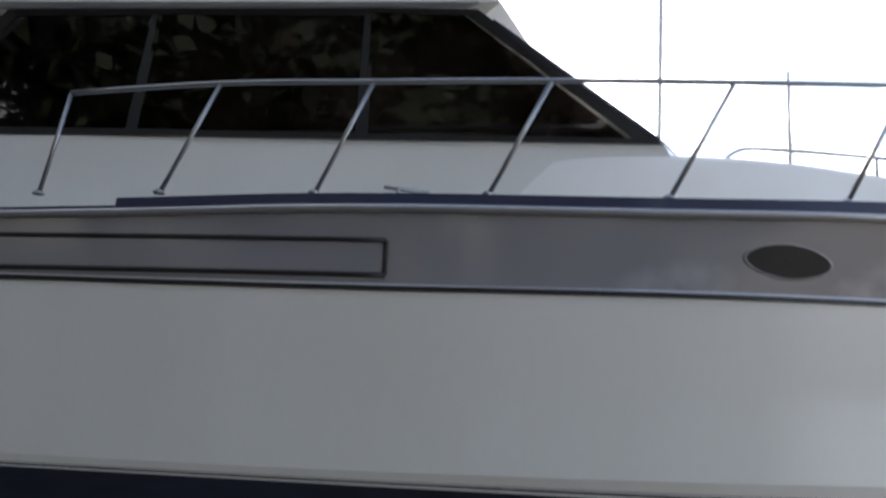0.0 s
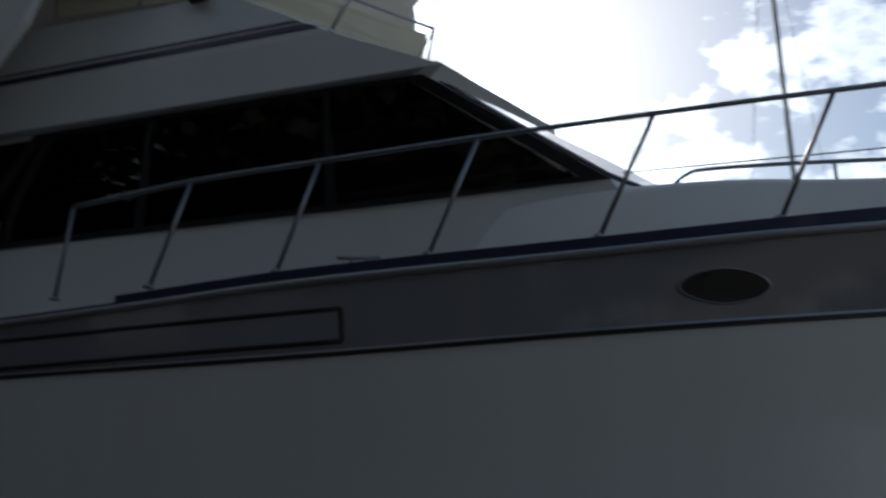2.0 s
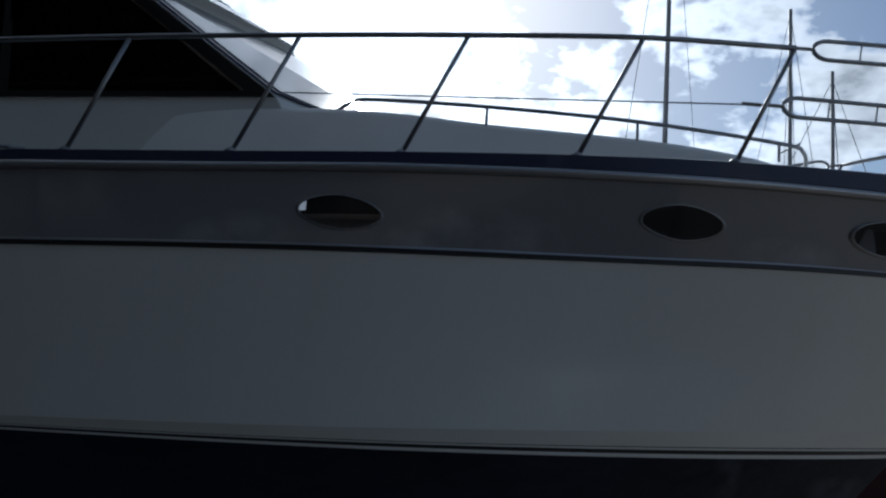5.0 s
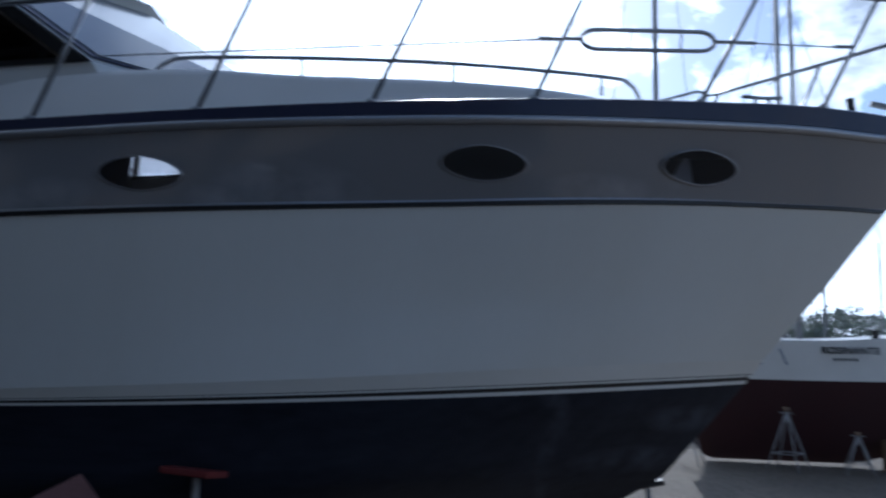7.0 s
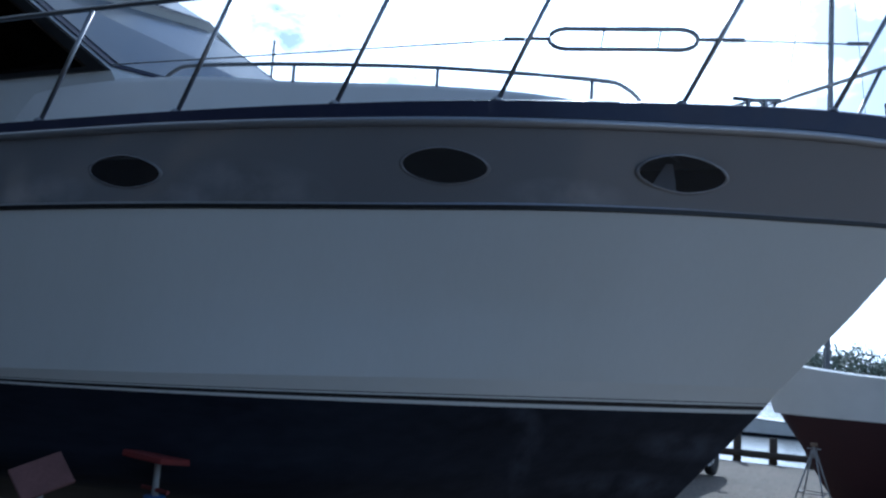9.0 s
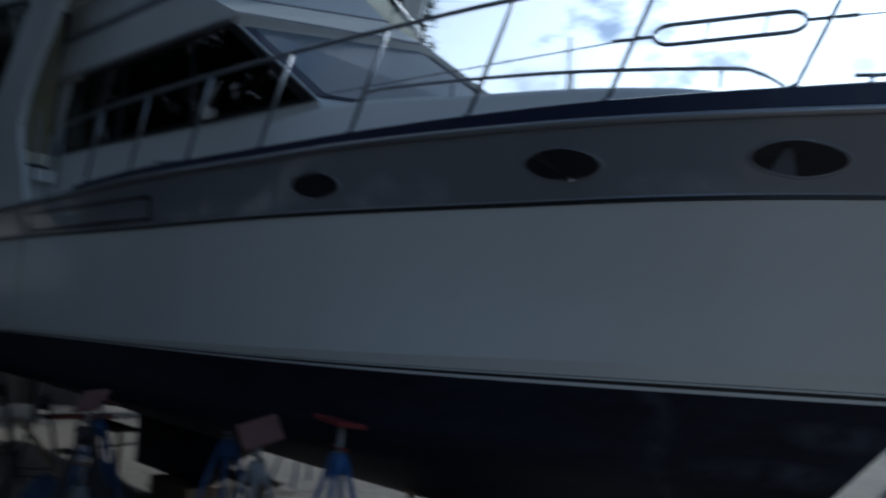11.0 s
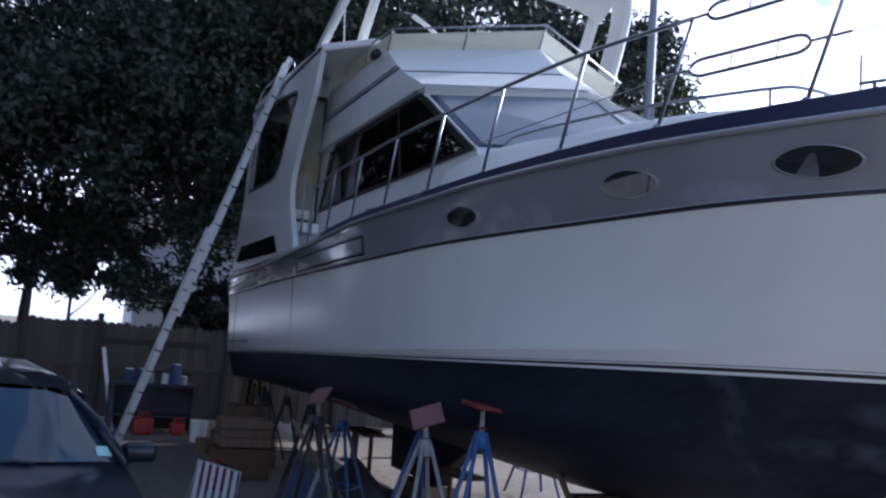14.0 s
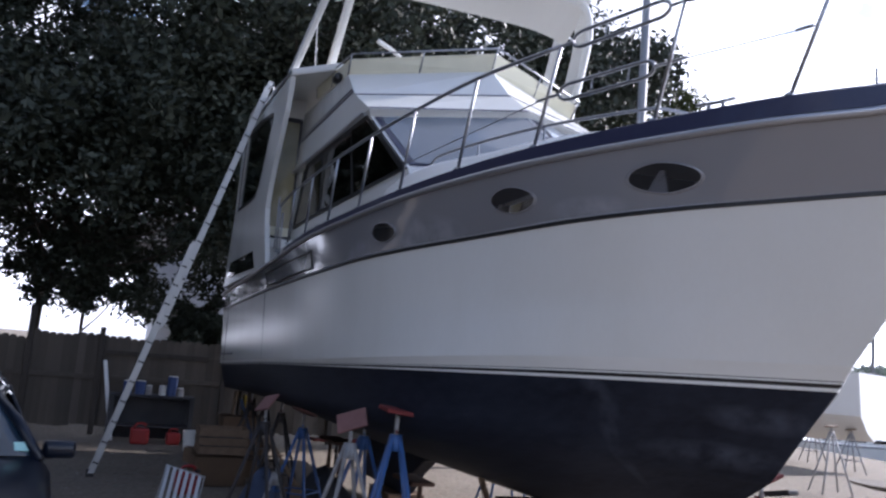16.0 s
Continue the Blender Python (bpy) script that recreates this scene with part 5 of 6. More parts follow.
def bench():
    x, y0, y1 = -12.75, -2.05, -0.45
    t = thing("work_bench", "dark low work bench against the fence", "bench", (x, (y0 + y1) / 2, 0))
    part("bench_top", box((0.6, y1 - y0, 0.05), (x, (y0 + y1) / 2, 0.885), 0.006), M["tarp"], t)
    part("bench_shelf", box((0.5, y1 - y0 - 0.1, 0.03), (x, (y0 + y1) / 2, 0.30), 0.004), M["tarp"], t)
    part("back_panel", box((0.02, y1 - y0 - 0.02, 0.84), (x - 0.29, (y0 + y1) / 2, 0.44), 0.003), M["tarp"], t)
    for y in (y0 + 0.012, y1 - 0.012):
        part("end_panel", box((0.56, 0.02, 0.84), (x, y, 0.44), 0.003), M["tarp"], t)
    for sx in (-0.25, 0.25):
        for y in (y0 + 0.06, y1 - 0.06):
            part("leg", box((0.07, 0.07, 0.86), (x + sx, y, 0.43), 0.005), M["tarp"], t)
    for i, (dy, r, h, m) in enumerate(((0.32, 0.085, 0.23, "plastic_blue"), (0.56, 0.10, 0.24, "plastic_blue"), (0.72, 0.06, 0.16, "steel_grey"), (0.98, 0.07, 0.17, "plastic_white"), (1.16, 0.10, 0.36, "plastic_blue"), (1.3, 0.09, 0.14, "steel_grey"))):
        c = thing("paint_can", "small can standing on the work bench", "can", (x, y0 + dy, 0.91), "cans on the bench")
        part("can_body", lathe([(0, 0), (r, 0), (r, h), (r * 0.96, h + 0.01), (0, h + 0.01)], 14, (x + 0.12, y0 + dy, 0.911)), M[m], c, smooth=False)
        part("lid", lathe([(0, 0), (r * 0.9, 0), (r * 0.9, 0.012), (0, 0.016)], 14, (x + 0.12, y0 + dy, 0.922 + h)), M["plastic_white"], c)


bench()
gas_can(-12.2, -1.42, 0.95)
gas_can(-12.25, -0.80, 0.75, "gas_red", "low red fuel can by the work bench")
gas_can(-6.7, -1.0, 0.9, "gas_red", "red fuel can beside the boat stands")


def bucket(x, y, m, label):
    t = thing("bucket", label, "bucket", (x, y, 0), "buckets")
    part("pail", lathe([(0, 0.002), (0.13, 0.002), (0.155, 0.36), (0.165, 0.36), (0.165, 0.38), (0.14, 0.38), (0.12, 0.02), (0, 0.02)], 18, (x, y, 0)), M[m], t, smooth=False)
    part("bail", bar(catmull([(x, y - 0.16, 0.35), (x + 0.05, y - 0.1, 0.22), (x + 0.1, y, 0.17), (x + 0.05, y + 0.1, 0.22), (x, y + 0.16, 0.35)], 4), 0.005, 5), M["steel_grey"], t)


bucket(-11.3, -0.55, "plastic_white", "white plastic bucket with bail handle")
bucket(-11.1, -0.15, "plastic_yellow", "yellow plastic bucket standing on the gravel")
crate((0.55, 0.74, 0.40), (-7.7, -0.50, 0.0), "cardboard", "cardboard_box", "sagging cardboard box under a wooden crate", "box", 4)
wc = thing("wooden_crate", "slatted wooden crate stacked on a cardboard box", "crate", (-7.7, -0.48, 0.43))
for i in range(3):
    for sy, ln in ((-1, 0.56), (1, 0.56)):
        part("slat", box((ln, 0.02, 0.11), (-7.7, -0.48 + sy * 0.34, 0.495 + i * 0.125), 0.004), M["wood"], wc)
    for sx in (-1, 1):
        part("slat", box((0.02, 0.66, 0.11), (-7.7 + sx * 0.27, -0.48, 0.495 + i * 0.125), 0.004), M["wood"], wc)
part("crate_floor", box((0.54, 0.66, 0.02), (-7.7, -0.48, 0.447)), M["wood"], wc)
part("crate_filling", box((0.50, 0.62, 0.22), (-7.7, -0.48, 0.57), 0.05), M["tarp"], wc, "dark cloth filling the crate")
crate((0.5, 0.68, 0.74), (-10.75, 0.22, 0.0), "cardboard", "cardboard_box", "tall orange-brown cardboard box under the stern", "box", 3)
bs = thing("board_stack", "upright offcuts of plywood standing in a box", "boards", (-10.75, 0.28, 0.74))
for i, (dy, h, m) in enumerate(((-0.20, 0.42, "wood"), (-0.11, 0.46, "wood_grey"), (-0.02, 0.36, "plastic_yellow"), (0.08, 0.44, "wood"), (0.17, 0.30, "wood_grey"))):
    part("offcut", box((0.32, 0.03, h), (-10.75, 0.28 + dy, 0.765 + h / 2), 0.003, Matrix.Rotation(radians(3 * (i - 2)), 4, "X")), M[m], bs)
for x, y, w, z in ((-6.8, 1.0, 0.85, 0.78), (-4.3, 1.3, 0.7, 0.62)):
    tb = thing("steel_trestle", "rusty flat-topped steel trestle under the hull", "trestle", (x, y, 0), "trestles")
    part("trestle_top", box((w, 0.28, 0.045), (x, y, z), 0.006), M["rust_steel"], tb)
    for sx in (-0.36, 0.36):
        part("leg", bar([(x + sx * w, y, 0.02), (x + sx * w, y, z - 0.02)], 0.03, 8), M["rust_steel"], tb)
        part("foot_bar", bar([(x + sx * w, y - 0.25, 0.025), (x + sx * w, y + 0.25, 0.025)], 0.025, 6), M["rust_steel"], tb)


def cloth_heap(x, y, r, h, m, label, seed):
    """A draped heap of cloth."""
    rng = random.Random(seed)
    rows = []
    for k in range(9):
        f = k / 8
        rows.append([(x + math.cos(a) * r * (1 - f) ** 0.6 * (1 + 0.18 * math.sin(5 * a + seed) * (1 - f) + rng.uniform(-0.04, 0.04)), y + math.sin(a) * r * 0.8 * (1 - f) ** 0.6 * (1 + 0.15 * math.cos(4 * a)), 0.002 + h * f * (0.9 + 0.1 * math.sin(3 * a)))
                     for a in [2 * math.pi * i / 22 for i in range(22)]])
    t = thing("cloth_heap", label, "tarpaulin", (x, y, 0), "cloth heaps")
    part("cloth", skin(rows, close_u=True, cap=True), M[m], t, smooth=True)


stand((-5.0, 0.10, 1.30), "pad_pink", "steel_blue", 0.40, "blue steel boat stand draped in shade", (-20, 0, 15), 5)
stand((-7.9, 0.15, 1.33), "pad_red", "steel_black", 0.40, "black steel boat stand behind the crates", (-16, 0, 0), 35)
for i, (x, y, s_) in enumerate(((-6.1, 0.2, 0.30), (-8.5, -0.05, 0.34), (-9.9, -0.55, 0.30))):
    crate((s_, s_ * 1.3, s_ * 0.8), (x, y, 0.0), "cardboard" if i % 2 else "wood", "small_box", "small scuffed box among the stands", "box", 20 * i - 15)
cloth_heap(-5.2, -0.25, 0.42, 0.62, "tarp_blue", "blue tarpaulin heaped among the stands", 1)
cloth_heap(-6.3, 0.75, 0.5, 0.5, "tarp", "dark tarpaulin heaped under the hull", 2)
cloth_heap(-8.9, -0.35, 0.36, 0.34, "plastic_yellow", "yellow cloth heaped on the gravel", 3)
crate((0.55, 0.8, 0.42), (-9.6, -0.15, 0.0), "cardboard", "cardboard_box", "open cardboard box under the quarter", "box", 12)
crate((0.5, 0.6, 0.35), (-10.4, 0.35, 0.0), "cardboard", "cardboard_box", "flattened cardboard box in the shade", "box", -20)


def plank(a, b, w, m, label, name="plank"):
    a, b = Vector(a), Vector(b)
    d = (b - a).normalized()
    s = d.cross(Vector((0.9, 0.2, 0.1))).normalized()
    o = d.cross(s)
    t = thing(name, label, "plank", a)
    part("board", prism([a - s * w / 2, a + s * w / 2, b + s * w / 2, b - s * w / 2], o * 0.025, bevel=0.003), M[m], t)


plank((-5.9, 0.5, 0.0), (-6.35, -0.15, 0.95), 0.05, "wood", "slanting stick propped among the stands", "wood_prop")
plank((-9.2, 0.4, 0.0), (-9.75, 0.05, 1.1), 0.06, "tarp_blue", "blue-painted pole leaning under the stern", "wood_prop")
plank((-12.6, -1.92, 0.0), (-13.35, -2.2, 1.5), 0.075, "plastic_white", "pale plank leaning against the fence")
plank((-0.72, 1.0, 0.0), (-1.98, 1.0, 1.28), 0.06, "wood", "loose wooden stick propped under the hull", "wood_prop")


def lawn_chair():
    x, y = -5.75, -1.45
    t = thing("lawn_chair", "folded lawn chair with pale striped webbing", "chair", (x, y, 0))
    a, b, c, d = Vector((-5.45, -1.45, 0.02)), Vector((-4.95, -1.05, 0.02)), Vector((-5.28, -0.95, 0.44)), Vector((-5.78, -1.35, 0.50))
    part("chair_frame", bar([a, b, c, d], 0.013, 8, closed=True), M["alu"], t, smooth=True)
    n = (b - a).cross(d - a).normalized()
    for i in range(6):
        f0, f1 = i / 6 + 0.03, i / 6 + 0.115
        q = [a.lerp(b, f0), a.lerp(b, f1), d.lerp(c, f1), d.lerp(c, f0)]
        part("webbing", prism([p + n * 0.006 for p in q], n * 0.004), M["cloth_stripe"], t, "pale woven strap")
    part("chair_leg", bar([a - Vector((0.35, 0, 0)), d.lerp(a, 0.3)], 0.012, 6), M["alu"], t)
    part("chair_leg", bar([b - Vector((0.35, 0, 0)), c.lerp(b, 0.3)], 0.012, 6), M["alu"], t)


lawn_chair()


# ---- the parked car ----
def car(place, turn, paint, label, glass="car_glass", tall=1.72, sticker=True, belt=1.265, wide=0.867):
    """A tall estate car; built with its nose along +x, its windscreen foot at x = 0."""
    t = thing("car", label, "car", (0, 0, 0))
    hw = 0.90
    def ring(x, z0, z1, w0, w1, rnd=0.10):
        return [(x, -w0, z0), (x, -w0 - 0.02, (z0 + z1) / 2), (x, -w1, z1 - rnd), (x, -w1 + rnd, z1), (x, 0, z1 + 0.015), (x, w1 - rnd, z1), (x, w1, z1 - rnd), (x, w0 + 0.02, (z0 + z1) / 2), (x, w0, z0)]
    rows = [ring(1.22, 0.34, belt - 0.485, 0.70, 0.68), ring(1.16, 0.28, belt - 0.285, 0.82, 0.78), ring(0.9, 0.26, belt - 0.145, 0.87, 0.84), ring(0.4, 0.25, belt - 0.065, hw, 0.88), ring(0.02, 0.25, belt, hw, 0.90), ring(-1.5, 0.25, belt - 0.015, hw, 0.91), ring(-3.2, 0.26, belt - 0.025, hw, 0.90), ring(-3.55, 0.32, belt - 0.065, 0.86, 0.85)]
    body = part("car_body", skin(rows, cap=True), M[paint], t, "dark navy car body", smooth=True)
    # cabin: windscreen, roof and side glass
    roof = [[(-0.34, -0.51, tall - 0.10), (-0.38, -0.42, tall - 0.055), (-0.36, 0, tall - 0.035), (-0.38, 0.42, tall - 0.055), (-0.34, 0.51, tall - 0.10)],
            [(-0.7, -0.57, tall - 0.07), (-0.72, -0.50, tall - 0.01), (-0.72, 0, tall + 0.015), (-0.72, 0.50, tall - 0.01), (-0.7, 0.57, tall - 0.07)],
            [(-2.9, -0.62, tall - 0.08), (-2.9, -0.50, tall - 0.01), (-2.9, 0, tall + 0.01), (-2.9, 0.50, tall - 0.01), (-2.9, 0.62, tall - 0.08)],
            [(-3.4, -0.62, tall - 0.16), (-3.42, -0.5, tall - 0.1), (-3.42, 0, tall - 0.08), (-3.42, 0.5, tall - 0.1), (-3.4, 0.62, tall - 0.16)]]
    rf = part("roof", skin(roof), M[paint], t, smooth=True)
    ws = skin([[(0.02, -0.79, belt + 0.005), (0.07, -0.4, belt + 0.01), (0.09, 0, belt + 0.012), (0.07, 0.4, belt + 0.01), (0.02, 0.79, belt + 0.005)],
               [(-0.34, -0.50, tall - 0.105), (-0.32, -0.35, tall - 0.068), (-0.31, 0, tall - 0.06), (-0.32, 0.35, tall - 0.068), (-0.34, 0.50, tall - 0.105)]])
    part("windscreen", ws, M[glass], t, "dusty windscreen", smooth=True)
    for s in (-1, 1):
        part("front_pillar", bar([(0.06, s * 0.82, belt - 0.015), (-0.14, s * 0.675, belt + 0.45 * (tall - belt)), (-0.36, s * 0.52, tall - 0.10), (-0.7, s * 0.57, tall - 0.07)], 0.035, 8), M[paint], t, smooth=True)
        for x0, x1, n in ((-0.1, -1.25, "front_window"), (-1.33, -2.3, "rear_window"), (-2.38, -3.3, "quarter_window")):
            xt0 = -0.48 if x0 > -0.2 else x0
            q = [(x0, s * 0.835, belt - 0.02), (x1, s * 0.835, belt - 0.02), (x1, s * 0.62, tall - 0.09), (xt0, s * 0.62, tall - 0.09)]
            part(n, prism(q, (0, -s * 0.01, 0)), M["tint"], t)
        for x in (-1.29, -2.34, -3.36):
            part("door_pillar", bar([(x, s * 0.83, belt - 0.025), (x, s * 0.62, tall - 0.08)], 0.03, 6), M[paint], t)
        mr = part("mirror", box((0.12, 0.23, 0.12), (-0.22, s * 0.965, belt + 0.025), 0.035), M[paint], t, "rounded door mirror", smooth=True)
        part("mirror_arm", box((0.06, 0.10, 0.05), (-0.22, s * 0.88, belt - 0.015), 0.01), M["black"], mr)
        if not sticker:
            part("roof_rail", bar([(-1.0, s * 0.62, tall + 0.0), (-1.1, s * 0.62, tall + 0.05), (-2.8, s * 0.62, tall + 0.05), (-2.9, s * 0.62, tall + 0.0)], 0.014, 6), M["alu"], t, smooth=True)
        for x in (0.55, -2.65):
            rot = Matrix.Rotation(radians(90), 4, "X")
            wh = part("wheel", lathe([(0.19, -0.10), (0.31, -0.11), (0.34, -0.06), (0.34, 0.06), (0.31, 0.11), (0.19, 0.10)], 26, (x, s * 0.80, 0.34), rot), M["rubber"], t, smooth=True)
            part("rim", lathe([(0.0, -0.07), (0.20, -0.08), (0.21, 0.0), (0.20, 0.08), (0.0, 0.07)], 18, (x, s * 0.80, 0.34), rot), M["alu"], wh)
        part("headlight", box((0.06, 0.34, 0.15), (1.17, s * 0.58, belt - 0.425), 0.03), M["plastic_white"], t)
    part("rear_screen", prism([(-3.52, -0.76, belt - 0.045), (-3.52, 0.76, belt - 0.045), (-3.42, 0.58, tall - 0.14), (-3.42, -0.58, tall - 0.14)], (0.01, 0, 0)), M["tint"], t)
    for s in (-0.35, 0.28):
        part("wiper", bar([(0.10, s, belt + 0.01), (0.0, s - 0.5, belt + 0.05)], 0.009, 5), M["black"], t)
    part("bumper", box((0.14, 1.6, 0.2), (1.20, 0, 0.45), 0.05), M["black"], t)
    if sticker:
        part("sticker", prism([(-0.005, 0.655, belt + 0.027), (-0.005, 0.765, belt + 0.027), (-0.045, 0.75, belt + 0.075), (-0.045, 0.645, belt + 0.075)], (0.010, 0, 0.012)), M["sticker"], t, "small pale green sticker")
    t.matrix_basis = Matrix.Translation(place) @ Matrix.Rotation(radians(turn), 4, "Z") @ Matrix.Diagonal((1.0, wide, 1.0, 1.0))
    return t


car((-0.92, -3.28, 0.0), 8, "car_paint", "dark navy estate car parked beside the yacht", tall=1.62, belt=1.17, wide=0.93)


# ---- trees ----
def leaves(bm_verts, faces, centre, r, n, size, rng, squash=0.75):
    for _ in range(n):
        d = Vector((rng.gauss(0, 1), rng.gauss(0, 1), rng.gauss(0, 1))).normalized()
        p = centre + Vector((d.x * r, d.y * r, d.z * r * squash)) * (rng.random() ** 0.45)
        a = Vector((rng.gauss(0, 1), rng.gauss(0, 1), rng.gauss(0, 0.7))).normalized()
        b = a.cross(Vector((rng.gauss(0, 1), rng.gauss(0, 1), rng.gauss(0, 1)))).normalized()
        s = size * rng.uniform(0.6, 1.35)
        i = len(bm_verts)
        bm_verts.extend((p - a * s, p + b * s * 0.45, p + a * s, p - b * s * 0.45))
        faces.append((i, i + 1, i + 2, i + 3))


def tree(base, height, trunk_r, crown_c, crown_r, clumps, per, leaf, m, label, seed, squash=0.8, low=None):
    rng = random.Random(seed)
    base = Vector(base)
    t = thing("tree", label, "tree", base, "trees")
    cc = base + Vector(crown_c)
    trunk = catmull([base - Vector((0, 0, 0.05)), base + Vector((0.1, 0.05, height * 0.2)), base.lerp(cc, 0.5) + Vector((0, 0, height * 0.05)), cc + Vector((0, 0, crown_r * 0.4))], 5)
    part("trunk", bar(trunk, trunk_r, 10, r2=trunk_r * 0.2), M["bark"], t, smooth=True)
    vs, fs = [], []
    for k in range(clumps):
        d = Vector((rng.gauss(0, 1), rng.gauss(0, 1), rng.gauss(0, 1))).normalized()
        c = cc + Vector((d.x * crown_r, d.y * crown_r, d.z * crown_r * squash)) * (rng.random() ** 0.5)
        if low is not None and c.z < low:
            c.z = low + rng.random() * 0.8
        if k % 5 == 0:
            s = trunk[len(trunk) // 2 + rng.randrange(len(trunk) // 2)]
            mid = s.lerp(c, 0.5) + Vector((0, 0, -0.25))
            part("limb", bar(catmull([s, mid, c], 4), trunk_r * 0.28, 6, r2=0.015), M["bark"], t, smooth=True)
        cr_ = crown_r * rng.uniform(0.13, 0.26)
        leaves(vs, fs, c, cr_, per, leaf, rng)
        leaves(vs, fs, c, cr_ * 0.75, per // 5, leaf * 1.6, rng)
    me = mesh_of("crown", vs, fs, M[m])
    cr = new("crown", me)
    cr.parent = t
    cr.matrix_parent_inverse = t.matrix_basis.inverted()
    return t


tree((-17.5, -3.9, 0), 13, 0.125, (-0.6, 0.6, 7.0), 5.7, 145, 480, 0.080, "leaf_dark", "large dark oak with dense leaves behind the fence", 3, 0.85, 2.7)
tree((-19.0, 2.2, 0), 15, 0.36, (0.5, 0.0, 9.0), 7.4, 220, 480, 0.090, "leaf_dark", "tall dark oak spreading behind the yacht", 5, 0.8, 3.4)
tree((-18.0, 9.0, 0), 14, 0.32, (0.3, -0.3, 8.6), 5.3, 200, 420, 0.092, "leaf_dark", "dark oak beyond the hardtop", 8, 0.85, 3.2)
tree((-21.0, 14.5, 0), 14, 0.28, (0, 0, 9.0), 4.4, 130, 380, 0.085, "leaf_light", "lighter green tree at the edge of the yard", 9, 1.0, 3.0)
# next two: out of view, added so the stern mirrors less bright sky
tree((-20.5, -8.6, 0), 6, 0.16, (0, 0, 3.2), 2.9, 80, 260, 0.09, "leaf_dark", "unseen low bushy tree added to darken the stern reflections", 19, 1.0, 0.5)
tree((-19.0, -11.2, 0), 7, 0.2, (0, -0.2, 3.6), 3.4, 90, 260, 0.100, "leaf_dark", "unseen low tree added past the fence to darken reflections", 12, 1.0, 0.6)


# unseen trees behind the camera, added to hold sky light off the hull
for i, (x, y, r) in enumerate(((-11.5, -10.6, 5.2), (-5.0, -12.0, 5.6), (2.5, -15.5, 5.6), (-16, -21, 7.0), (-8, -21, 7.5), (1, -22, 7.0), (9.5, -22, 5.5))):
    tree((x, y, 0), 13, 0.30, (0, 0, 7.4), r, 100, 120, 0.25, "leaf_dark", "unseen dark oak added behind the camera to shade the yacht", 30 + i, 1.05, 1.2)


tree((-17.2, 0.35, 0), 4, 0.07, (0, 0, 2.0), 1.35, 60, 260, 0.075, "leaf_dark", "dark bush beside the white house", 21, 1.0, 0.6)
tree((-18.8, -2.9, 0), 6, 0.09, (0, 0, 4.1), 1.9, 46, 240, 0.080, "leaf_dark", "slender dark tree under the oak", 23, 0.9, 2.5)
tree((-24.0, 3.2, 0), 5, 0.10, (0, 0, 2.9), 2.1, 60, 260, 0.075, "leaf_dark", "dark bushy tree before the white house", 17, 1.0, 0.9)


# ---- the white house behind the fence ----
def white_house():
    t = thing("house", "white two-storey house with an overhanging upper floor", "house", (-32, 1.0, 0))
    lw = part("wall", box((6.0, 5.4, 3.1), (-34, 2.1, 1.55)), M["house_white"], t)
    part("upper_wall", box((6.6, 6.6, 2.6), (-33.9, 1.9, 4.45), 0.02), M["house_white"], t)
    part("soffit", box((6.9, 6.9, 0.14), (-33.9, 1.9, 3.12), 0.02), M["roofing"], t)
    r = bmesh.new()
    q = [(-30.3, -2.3, 5.75), (-30.3, 5.5, 5.75), (-37.5, 5.5, 5.75), (-37.5, -2.3, 5.75)]
    top = [(-33.9, -2.3, 7.4), (-33.9, 5.5, 7.4)]
    v = [r.verts.new(p) for p in q + top]
    for f in ((0, 1, 5, 4), (2, 3, 4, 5), (3, 0, 4), (1, 2, 5), (0, 3, 2, 1)):
        r.faces.new([v[i] for i in f])
    part("roof", r, M["roofing"], t)


white_house()


